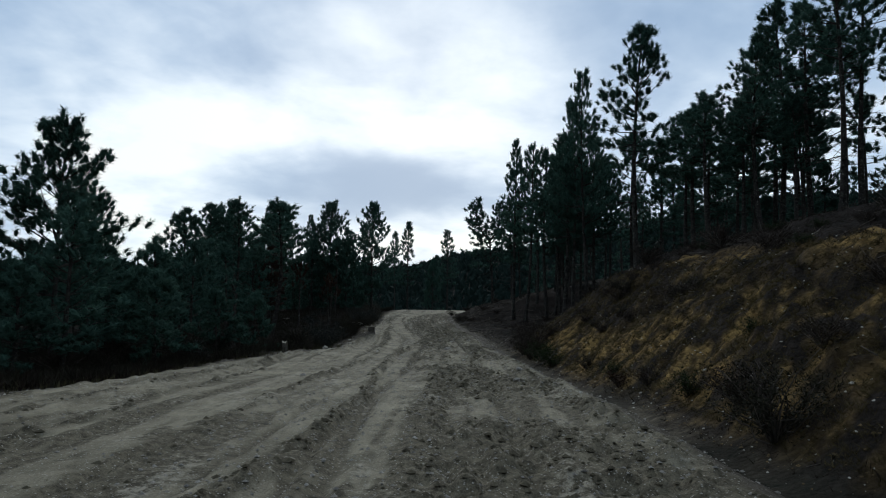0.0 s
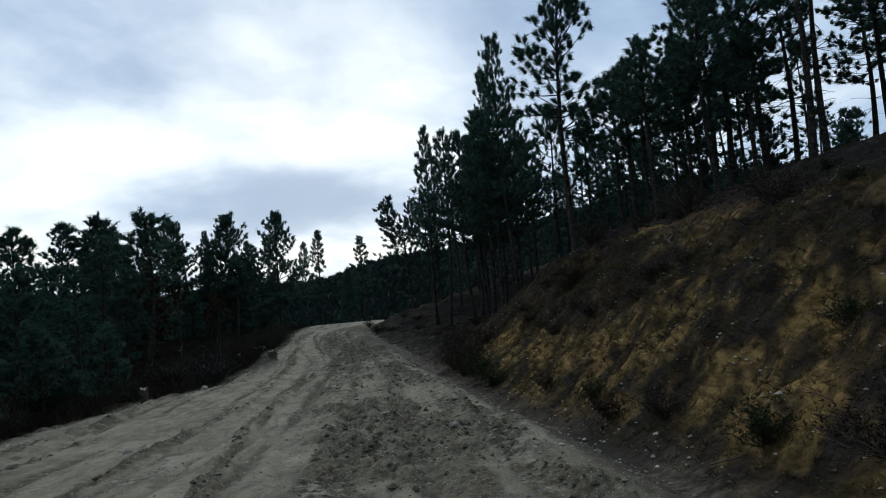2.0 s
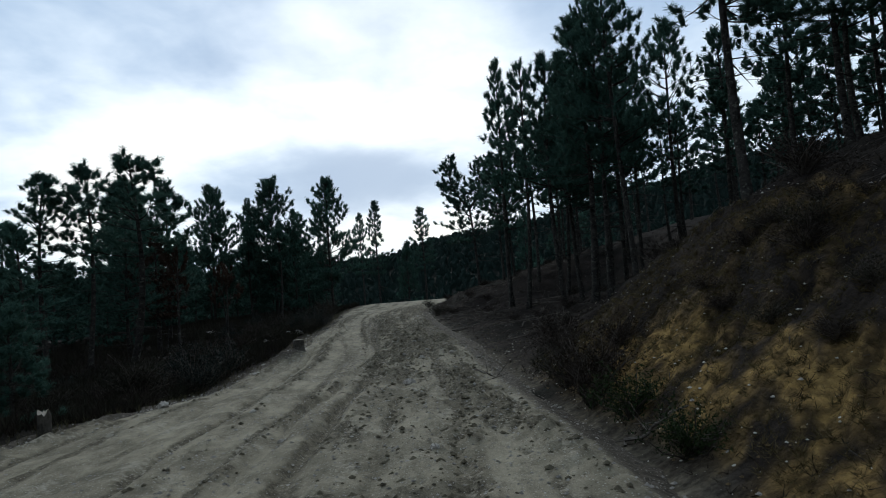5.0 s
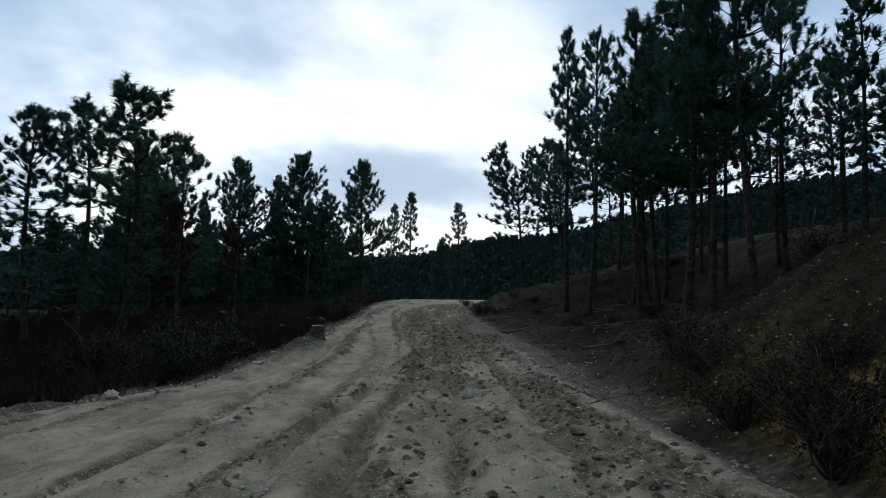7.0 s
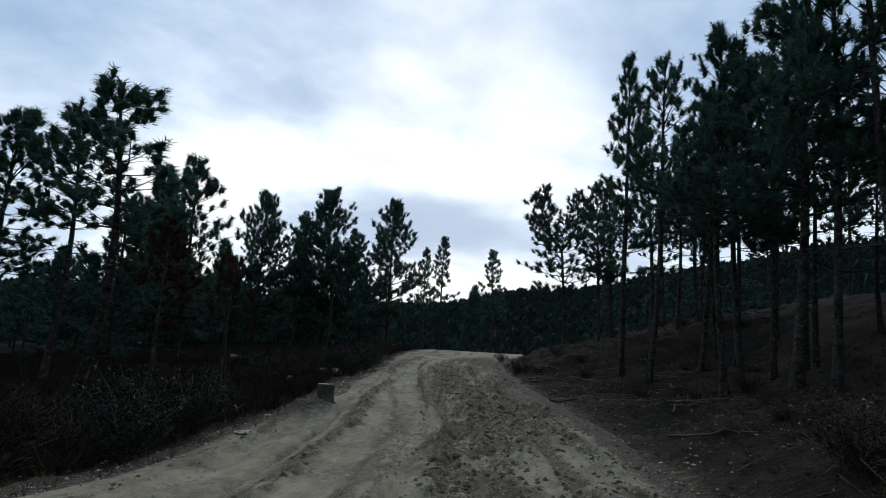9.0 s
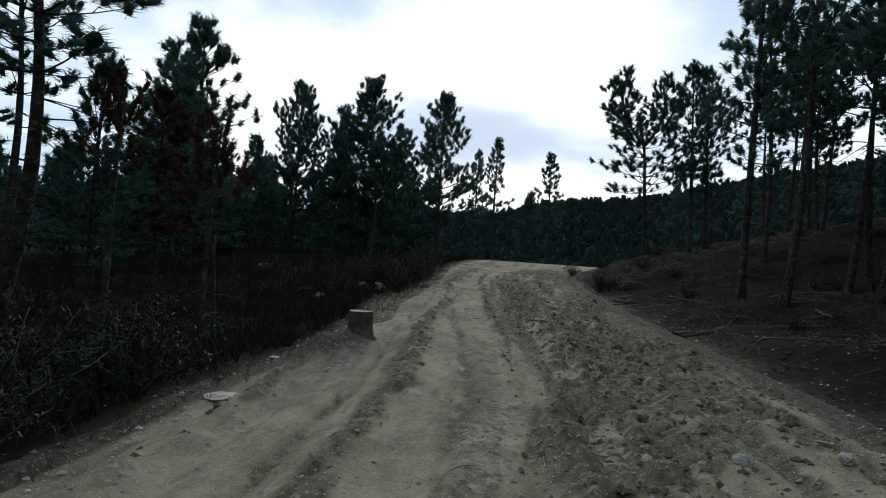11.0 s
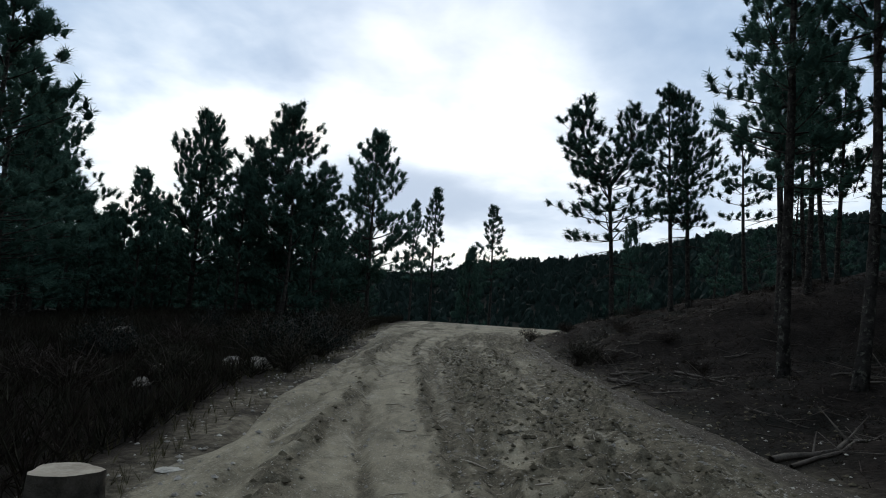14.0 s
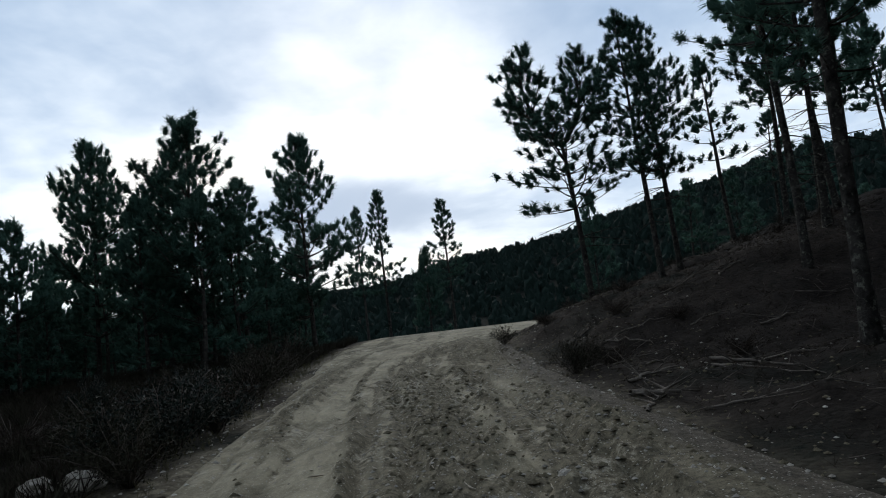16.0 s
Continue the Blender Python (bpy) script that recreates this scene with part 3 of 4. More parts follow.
def pine_meshes(seed, tall, bare, spread, whorl=0.46, fork=0.0, low_dead=True, bend=0.25, dense=1.0, rust=0.0, blunt=1.5, tuft=0.19, needles=72, wide=0.017):
    """Trunk, branch and crown meshes of a pine that stands at the origin."""
    rng = np.random.default_rng(seed)
    zs = np.linspace(0, tall, 14)
    phase, drift = rng.random() * 6.28, bend * tall / 11
    line = np.stack([drift * np.sin(zs / tall * 2.4 + phase) - drift * math.sin(phase), drift * 0.8 * np.sin(zs / tall * 3.1 + phase * 2) - drift * 0.8 * math.sin(phase * 2), zs], 1)
    line[:, :2] -= (zs / tall)[:, None] * line[-1, :2]
    girth = 0.03 + 0.0062 * tall
    trunk = Pile()
    if fork:
        cut = int(np.searchsorted(zs, fork * tall))
        trunk.put(*tube(line[:cut + 1], girth * (1 - 0.45 * np.linspace(0, 1, cut + 1)), 9, rng, 0.15))
        axes = []
        for side, share in ((-1, 1.0), (1, 0.96)):
            t = np.linspace(0, 1, 8)
            swing = side * np.array([0.95, 0.1, 0]) * (1.15 * np.sin(t * 2.0) * (1 - 0.35 * t))[:, None]
            p = line[cut] + swing + np.array([0, 0, 1.0]) * (t * (tall * share - line[cut][2]))[:, None]
            trunk.put(*tube(p, girth * 0.66 * (1 - 0.85 * t) + 0.012, 7, rng, 0.15))
            axes.append(p)
        axes.append(line[:cut + 1])
    else:
        radii = girth * (1 - zs / tall) ** 0.85 + 0.012
        radii[0] *= 1.35
        trunk.put(*tube(line, radii, 9, rng, 0.18))
        axes = [line]
    limbs, middles, ways, sizes = Pile(), [], [], []
    up = np.array([0.0, 0.0, 1.0])

    def burst(at, way, thick, long):
        middles.append(at)
        ways.append(way + rng.normal(size=3) * 0.18)
        k = tuft * (0.68 + 0.6 * rng.random())
        sizes.append((k * thick, k * long))

    for axis in axes:
        low, high = axis[0][2], axis[-1][2]
        z = max(low + 0.15, tall * (0.22 if low_dead else bare))
        while z < high - 0.15:
            foot = np.array([np.interp(z, axis[:, 2], axis[:, k]) for k in range(3)])
            u = (z - bare * tall) / (tall * (1 - bare))
            living = u > 0
            if not living and rng.random() < 0.3:
                z += whorl
                continue
            for k in range(rng.integers(4, 7) if living else rng.integers(2, 4)):
                ang = rng.random() * 6.283
                if living:
                    shape = (0.72 + 0.28 * min(u / 0.22, 1)) * (1 - 0.9 * u ** blunt)
                    reach = max(0.22, spread * shape * (0.5 + 0.65 * rng.random()))
                    rise = radians(-6 + 62 * u + rng.normal() * 10)
                else:
                    reach, rise = spread * (0.25 + 0.5 * rng.random()), radians(rng.normal() * 12 - 6)
                t = np.linspace(0, 1, 5)
                flat = reach * t * math.cos(rise)
                lift = reach * (t * math.sin(rise) + (0.26 * t * t if living else -0.08 * t * t))
                wag = rng.normal() * 0.12 * reach * t * t
                p = foot + np.stack([flat * math.cos(ang) - wag * math.sin(ang), flat * math.sin(ang) + wag * math.cos(ang), lift], 1)
                limbs.put(*tube(p[[0, 1, 2, 4]], ((0.010 + 0.012 * reach) * (1 - 0.8 * t))[[0, 1, 2, 4]], 3))
                outward = np.array([math.cos(ang), math.sin(ang), 0.0])
                sideways = np.array([-math.sin(ang), math.cos(ang), 0.0])
                if not living:
                    for q in range(2):
                        at = p[2 + q]
                        limbs.put(*tube(np.array([at, at + (sideways * rng.choice((-1, 1)) + outward * 0.8 - up * 0.1) * 0.3 * reach * (0.5 + rng.random())]), [0.007, 0.003], 3))
                    continue
                peak = 1 + 0.5 * max(u - 0.4, 0)
                burst(p[-1] + up * 0.05, outward * (0.75 - 0.6 * u) + up * (0.7 + 0.5 * u), 1.0 / peak, 1.3 * peak)
                several = int(dense * reach * 3.3 * (1 - 0.2 * u) + rng.random())
                for q in range(several):
                    s = 0.36 + 0.6 * (q + rng.random()) / max(several, 1)
                    at = np.array([np.interp(s, t, p[:, j]) for j in range(3)])
                    off = sideways * (1 if q % 2 else -1) * (0.06 + 0.34 * rng.random()) * (0.4 + 0.45 * reach) + outward * 0.14 + up * (0.05 + 0.2 * rng.random())
                    limbs.put(*tube(np.array([at, at + off]), [0.008, 0.004], 3))
                    burst(at + off, off * 1.2 + up * (0.55 + 0.5 * u), 1.0, 1.2)
            z += whorl * (0.7 + 0.6 * rng.random()) * (1.12 - 0.5 * max(u, 0))
        if axis[-1][2] > tall * 0.85:
            burst(axis[-1] - up * 0.1, up, 0.6, 1.7)
            for q in range(5):
                out = np.array([math.cos(q * 1.26 + phase), math.sin(q * 1.26 + phase), 0])
                burst(axis[-1] - up * (0.35 + 0.2 * rng.random()) + out * 0.22, up + out * 0.35, 0.7, 1.5)
    middles, ways, sizes = np.array(middles), np.array(ways), np.array(sizes)
    v, f = tufts_of(middles, ways, rng, sizes[:, 0], sizes[:, 1], needles, wide)
    fit = np.array([1, 1, tall / np.percentile(v[:, 2], 99.9)])
    for pile in (trunk, limbs):
        pile.verts = [p * fit for p in pile.verts]
    return (trunk.mesh("trunk", MAT_BARK), limbs.mesh("branchwork", MAT_BARK), mesh_of("crown", v * fit, f, MAT_RUST if rust else MAT_NEEDLE, False))


BACK = dict(tuft=0.25, needles=28, wide=0.032)
PINES = {
    "tall_a": pine_meshes(1, 11.5, 0.42, 1.9),
    "tall_b": pine_meshes(2, 11.0, 0.48, 1.8),
    "tall_c": pine_meshes(3, 10.5, 0.52, 1.7, bend=0.45, blunt=1.9),
    "tall_d": pine_meshes(4, 12.0, 0.34, 2.1, dense=1.2),
    "tall_g": pine_meshes(16, 11.5, 0.44, 2.1, dense=0.8, blunt=1.7),
    "tall_h": pine_meshes(17, 11.0, 0.50, 1.9, dense=0.7, bend=0.4),
    "tall_i": pine_meshes(21, 12.0, 0.30, 1.45, dense=1.0, blunt=1.4),
    "full_a": pine_meshes(5, 8.5, 0.08, 2.1, low_dead=False, blunt=1.5),
    "full_b": pine_meshes(6, 8.0, 0.08, 2.0, low_dead=False, blunt=1.4),
    "full_c": pine_meshes(7, 9.0, 0.10, 2.2, low_dead=False, blunt=1.8),
    "full_e": pine_meshes(18, 9.0, 0.16, 2.9, low_dead=False, blunt=1.7, dense=1.75, tuft=0.2),
    "full_f": pine_meshes(19, 8.5, 0.12, 2.9, low_dead=False, blunt=1.4, dense=1.75, tuft=0.2),
    "slim_a": pine_meshes(8, 11.0, 0.35, 1.35),
    "slim_b": pine_meshes(9, 11.0, 0.40, 1.25),
    "young": pine_meshes(10, 4.5, 0.05, 1.3, low_dead=False, whorl=0.36),
    "forked": pine_meshes(11, 9.8, 0.34, 2.3, fork=0.54, bend=0.15, blunt=1.6, dense=0.8),
    "withered": pine_meshes(12, 7.0, 0.30, 1.4, rust=1.0, dense=0.9),
    "snag": pine_meshes(22, 4.0, 0.6, 0.9, rust=1.0, dense=0.5, tuft=0.14),
    "tall_e": pine_meshes(13, 10.0, 0.46, 1.5, dense=0.6, whorl=0.6, **BACK),
    "tall_f": pine_meshes(14, 9.5, 0.42, 1.4, dense=0.6, whorl=0.6, **BACK),
    "full_d": pine_meshes(15, 7.0, 0.08, 1.8, low_dead=False, dense=0.75, whorl=0.55, blunt=1.4, **BACK),
    "full_g": pine_meshes(20, 7.0, 0.06, 1.6, low_dead=False, dense=0.75, whorl=0.55, blunt=1.7, **BACK),
}
NATURAL = {"tall_a": 11.5, "tall_b": 11.0, "tall_c": 10.5, "tall_d": 12.0, "full_a": 8.5, "full_b": 8.0, "full_c": 9.0, "full_e": 9.0, "full_f": 8.5, "slim_a": 11.0, "slim_b": 11.0,
           "snag": 4.0, "tall_g": 11.5, "tall_i": 12.0, "tall_h": 11.0, "young": 4.5, "forked": 9.8, "withered": 7.0, "tall_e": 10.0, "tall_f": 9.5, "full_d": 7.0, "full_g": 7.0}
PINE_WORDS = {"tall": "tall maritime pine with a bare lower trunk", "full": "dense dark green pine branched low down", "slim": "slender pine with a narrow open crown",
              "young": "young bushy pine among the scrub", "forked": "forked pine with an open crown", "snag": "thin half-dead pine with a lichened trunk", "withered": "pine with withered rust-brown needles"}


def pine(kind, x, y, top, turn=0.0, lean=0.0, toward=0.0, girth=1.0, group="pines along the track"):
    """A pine whose tip stands at the height top; lean in degrees toward a compass turn."""
    z = float(land(x, y)) - 0.12
    s = (top + 0.1 - z) / NATURAL[kind]
    ob = new("pine_tree")
    w = 1.06 * girth * s ** 0.5
    tilt = Matrix.Rotation(radians(toward), 4, "Z") @ Matrix.Rotation(radians(lean), 4, "Y") @ Matrix.Rotation(radians(-toward), 4, "Z")
    ob.matrix_world = Matrix.Translation((x, y, z)) @ tilt @ Matrix.Rotation(radians(turn), 4, "Z") @ Matrix.Diagonal((w, w, s, 1))
    for name, me in zip(("trunk", "branchwork", "crown"), PINES[kind]):
        tagged(part(name, me, ob), kind="" if name == "trunk" else "stuff")
    return tagged(ob, PINE_WORDS[kind.split("_")[0]], "tree", group)


# the pines that stand out, one by one
for row in [
    ("full_f", -9.3, 74.8, 13.9, 0, 0, 0, 1.15), ("full_e", -12.3, 65.8, 12.4, 60, 0, 0, 1.15), ("full_e", -18.2, 68.7, 12.7, 200, 0, 0, 1.0),
    ("slim_a", -15.4, 70.0, 11.6, 40, 0, 0, 0.8), ("tall_a", -11.2, 69.0, 10.2, 90, 0, 0, 1.1),
    ("slim_a", -6.6, 94.0, 14.3, 0, 0, 0, 1.2), ("slim_b", -8.3, 92.0, 12.6, 110, 0, 0, 1.0), ("slim_b", -1.1, 98.3, 13.7, 70, 0, 0, 1.3), ("young", -3.2, 96, 9.3, 0, 0, 0, 1.0),
    ("forked", 3.55, 62.3, 12.4, 0, 4, 180, 1.25), ("tall_d", 5.0, 58.5, 11.6, 20, 2, 180, 0.95), ("tall_a", 5.8, 59.0, 11.5, 130, 2, 180, 0.95),
    ("tall_i", 4.15, 47.2, 14.0, 0, 0.5, 0, 1.0), ("tall_h", 4.75, 45.5, 13.4, 70, 3, 20, 1.0), ("tall_g", 6.5, 52.8, 13.2, 250, 2, 180, 0.95), ("tall_b", 8.2, 54.6, 13.0, 100, 0, 0, 1.0), ("tall_a", 9.8, 56.6, 13.0, 10, 0, 0, 1.0), ("tall_b", 7.05, 47.1, 12.6, 40, 2, 0, 0.95), ("tall_g", 7.9, 47.6, 12.8, 40, 0, 0, 0.95), ("tall_b", 9.2, 49.5, 13.2, 10, 0, 0, 1.0), ("tall_a", 11.5, 51.2, 13.2, 150, 0, 0, 1.0), ("tall_b", 8.7, 44.6, 12.6, 90, 1, 180, 1.0),
    ("tall_c", 9.1, 58.2, 12.0, 0, 0, 0, 1.0), ("tall_b", 10.9, 60.3, 13.0, 200, 0, 0, 1.0), ("slim_b", 9.6, 55.5, 11.6, 300, 2, 0, 0.9),
    ("tall_a", 7.5, 27.6, 14.1, 0, 2, 0, 1.1), ("tall_d", 6.7, 33.8, 14.3, 90, 1, 180, 0.8), ("tall_d", 6.1, 35.0, 12.9, 300, 0, 0, 0.78), ("tall_a", 5.9, 36.4, 11.5, 180, 0, 0, 1.2), 
    ("tall_a", 6.6, 41.5, 11.6, 10, 0, 0, 1.0), ("tall_b", 12.4, 21.3, 14.6, 10, 0, 0, 1.0), ("tall_a", 13.2, 24.6, 13.6, 100, 0, 0, 1.1), ("tall_c", 14.0, 22.8, 15.0, 30, 2, 0, 1.0),
    ("tall_e", 12.6, 30.0, 11.2, 30, 2, 0, 1.0), ("tall_a", 15.4, 34.0, 14.0, 80, 0, 0, 1.0), ("tall_b", 15.5, 26.5, 13.6, 0, 0, 0, 1.1), ("tall_a", 17.0, 22.0, 14.0, 50, 0, 0, 1.1), ("tall_c", 16.5, 18.0, 13.6, 140, 0, 0, 1.1), ("tall_a", 19.0, 27.0, 13.8, 200, 0, 0, 1.1), ("tall_b", 13.2, 16.5, 13.2, 20, 0, 0, 1.1), ("tall_b", 16.5, 31.0, 12.6, 200, 0, 0, 1.0), ("tall_f", 14.3, 38.0, 12.9, 10, 0, 0, 1.0),
    ("tall_g", 11.0, 41.0, 13.0, 70, 0, 0, 1.0), ("tall_d", 8.8, 42.4, 13.2, 210, 0, 0, 1.0), ("snag", -6.75, 35.3, 3.5, 0, 2, 0, 0.8), ("snag", -6.85, 36.0, 3.1, 140, 4, 200, 0.7), ("snag", -8.4, 35.4, 4.2, 60, 3, 90, 0.8), ("tall_c", 10.4, 45.2, 12.4, 20, 0, 0, 1.0),
    ("tall_f", 11.9, 23.2, 9.6, 0, 0, 0, 0.95), ("tall_e", 13.4, 25.6, 10.0, 90, 0, 0, 1.0), ("tall_f", 12.2, 27.2, 9.8, 50, 0, 0, 1.0), ("tall_c", -9.8, 34.7, 7.35, 0, 2, 0, 1.45), ("tall_c", -12.9, 38.3, 8.0, 40, 0, 0, 1.1), ("tall_a", -14.2, 37.9, 7.6, 40, 0, 0, 1.2), ("full_b", -12.6, 41.0, 6.0, 140, 0, 0, 1.0),
    ("full_a", -17.6, 53.2, 10.3, 0, 3, 180, 1.3), ("full_c", -18.6, 55.4, 8.6, 90, 0, 0, 1.2), ("withered", -12.2, 43.0, 5.6, 0, 0, 0, 1.3), ("full_a", -12.9, 46.0, 8.7, 40, 0, 0, 1.15), ("full_e", -21.9, 61.0, 11.2, 30, 0, 0, 0.95), ("full_a", -19.8, 57.5, 8.6, 130, 0, 0, 1.2), ("full_d", 11.7, 95.0, 12.4, 0, 0, 0, 1.0), ("tall_a", 5.5, 39.7, 11.5, 60, 0, 0, 1.0),
    ("tall_b", 14.3, 30.0, 15.0, 70, 0, 0, 1.1), ("tall_a", 12.9, 26.4, 14.5, 230, 0, 0, 1.1), ("tall_b", 9.8, 27.3, 10.3, 160, 0, 0, 1.2), ("tall_c", 10.9, 31.4, 11.4, 40, 0, 0, 1.1), ("tall_b", 9.2, 24.2, 9.9, 300, 0, 0, 1.2), ("tall_c", 11.2, 28.8, 11.0, 80, 0, 0, 1.1), ("tall_g", 10.6, 23.0, 11.2, 20, 0, 0, 1.0),
    ("full_e", -12.1, 19.6, 7.4, 10, 0, 0, 0.95), ("full_b", -13.4, 24.0, 5.6, 80, 0, 0, 1.2), ("full_c", -12.4, 29.5, 6.0, 190, 0, 0, 1.1),
]:
    pine(*row)


def scatter_pines():
    rng = np.random.default_rng(77)
    placed = [tuple(ob.matrix_world.translation[:2]) for ob in scene.objects if ob.name.startswith("pine_tree")]

    def fill(count, area, kinds, tops, gap, keep):
        made = tries = 0
        while made < count and tries < count * 40:
            tries += 1
            x, y = rng.uniform(*area[0]), rng.uniform(*area[1])
            if not keep(x, y) or any((x - a) ** 2 + (y - b) ** 2 < gap * gap for a, b in placed):
                continue
            kind = kinds[rng.integers(len(kinds))]
            pine(kind, x, y, float(land(x, y)) + rng.uniform(*tops), rng.uniform(0, 360), rng.uniform(0, 4), rng.uniform(0, 360), rng.uniform(0.9, 1.2), "pines of the wood")
            placed.append((x, y))
            made += 1

    back = ["tall_e", "tall_f"]
    fill(6, ((11, 22), (18, 34)), ["full_d"], (2.2, 3.6), 1.6, lambda x, y: True)
    fill(5, ((9.5, 20), (20, 34)), ["tall_b", "tall_c"] + back, (6.5, 9.5), 1.9, lambda x, y: x > 0.47 * y + 1.5)
    fill(5, ((10.5, 20), (34, 46)), back + ["slim_b"], (6.0, 8.5), 2.2, lambda x, y: x > 11)
    fill(13, ((9, 19), (48, 80)), back, (5.5, 8.5), 2.4, lambda x, y: x > 7.5 + 0.03 * y)
    fill(9, ((9, 18), (24, 40)), back, (4.6, 6.0), 1.8, lambda x, y: 0.33 * y < x < 0.47 * y)
    fill(4, ((10, 21), (34, 50)), back, (6.4, 8.0), 2.2, lambda x, y: 0.30 * y < x < 0.42 * y)
    fill(30, ((15, 46), (12, 92)), back, (4.5, 7.5), 2.6, lambda x, y: x > 13 + 0.04 * y)
    fill(44, ((-26, -9.5), (4, 48)), ["full_d", "full_g", "full_d", "tall_f"], (3.4, 5.6), 1.9, lambda x, y: x < -10.4 - 0.12 * max(y - 30, 0))
    fill(40, ((-42, -18), (40, 68)), ["full_d", "full_g"], (3.2, 6.0), 2.2, lambda x, y: True)
    fill(46, ((-27, -8.5), (63, 84)), ["full_d", "full_g"], (4.2, 7.6), 1.6, lambda x, y: x < -9 - 0.1 * (y - 66))
    fill(36, ((-44, -6.5), (80, 108)), ["full_d", "full_g"], (4.0, 7.5), 2.2, lambda x, y: x < -8 - 0.1 * (y - 66))
    fill(9, ((-11.5, -7.5), (4, 26)), ["young"], (1.8, 3.2), 1.6, lambda x, y: x < float(left_edge(y)) - 2.2)


scatter_pines()


# ---------------------------------------------------------------- woods on the far hills
def build_far_woods():
    rng = np.random.default_rng(5)
    n = 15000
    r = 85 + 265 * rng.random(n) ** 0.75
    az = np.radians(rng.uniform(-46, 46, n))
    x, y = -1 + r * np.sin(az), 20 + r * np.cos(az)
    keep = (y > 84) | (x > 42) | (x < -45)
    x, y, r = x[keep], y[keep], r[keep]
    grow = 0.6 + 0.9 * rng.random(len(x)) ** 2
    half = (1.5 + 0.005 * r) * grow
    foot = np.column_stack([x, y, land(x, y) + 0.05 * half])
    lean = np.column_stack([rng.normal(size=(len(x), 2)) * 0.08, np.ones(len(x))])
    v, f = tufts_of(foot, lean, rng, half * 0.62, half, 20, 0.15, 0.55)
    me = mesh_of("far_woods", v, f, MAT_FARWOOD, False)
    return tagged(new("far_woods", me), "dark pine woods on the far hillside", "woods", kind="stuff")


build_far_woods()


# ---------------------------------------------------------------- shrubs and undergrowth
def bush_meshes(seed, wide, tall, stems, mat, leaf, leaves):
    """A stemmy bush: thin bent stems with small leaves along their upper halves."""
    rng = np.random.default_rng(seed)
    wood, tips, ways = Pile(), [], []
    for k in range(stems):
        ang, out = rng.random() * 6.283, wide * (0.15 + 0.85 * rng.random() ** 0.7)
        top = tall * (0.55 + 0.45 * rng.random()) * (1 - 0.45 * (out / wide) ** 2)
        t = np.linspace(0, 1, 5)
        p = np.stack([out * t ** 1.2 * math.cos(ang), out * t ** 1.2 * math.sin(ang), top * t ** 0.85], 1)
        p[1:] += rng.normal(size=(4, 3)) * 0.04 * tall
        wood.put(*tube(p, 0.012 * (1 - 0.8 * t) + 0.002, 3))
        for q in range(leaves):
            s = 0.25 + 0.75 * rng.random()
            tips.append(np.array([np.interp(s, t, p[:, j]) for j in range(3)]) + rng.normal(size=3) * 0.05 * wide)
            ways.append(np.array([math.cos(ang) * 0.5, math.sin(ang) * 0.5, 0.8]) + rng.normal(size=3) * 0.5)
    v, f = blades(np.array(tips), np.array(ways), rng, 3, 0.14, leaf * 1.15, leaf * 0.40, 60)
    return wood.mesh("stemwork", MAT_TWIG), mesh_of("foliage", v, f, mat, False)


BUSHES = {
    "broom": (bush_meshes(21, 0.75, 1.15, 34, MAT_SCRUB, 0.045, 26), "dark olive broom bush beside the track"),
    "heath": (bush_meshes(22, 0.85, 0.85, 38, MAT_HEATHER, 0.038, 24), "brown dried heather bush beside the track"),
    "evergreen": (bush_meshes(23, 0.9, 1.25, 34, MAT_GLOSSY, 0.055, 34), "evergreen bush with small glossy dark leaves"),
    "green": (bush_meshes(24, 0.7, 0.75, 30, MAT_FRESH, 0.05, 24), "low green-brown shrub in the ditch"),
    "rust": (bush_meshes(25, 0.35, 0.4, 14, MAT_RUST, 0.06, 10), "small rust-red plant at the bank's foot"),
}


def bush(kind, x, y, size=1.0, turn=0.0, flat=1.0):
    (stems, leaves), words = BUSHES[kind]
    ob = new("bush")
    ob.matrix_world = Matrix.Translation((x, y, float(land(x, y)) - 0.05)) @ Matrix.Rotation(radians(turn), 4, "Z") @ Matrix.Diagonal((size, size, size * flat, 1))
    tagged(part("stemwork", stems, ob), kind="stuff")
    tagged(part("foliage", leaves, ob), kind="stuff")
    return tagged(ob, words, "bush", "bushes beside the track")


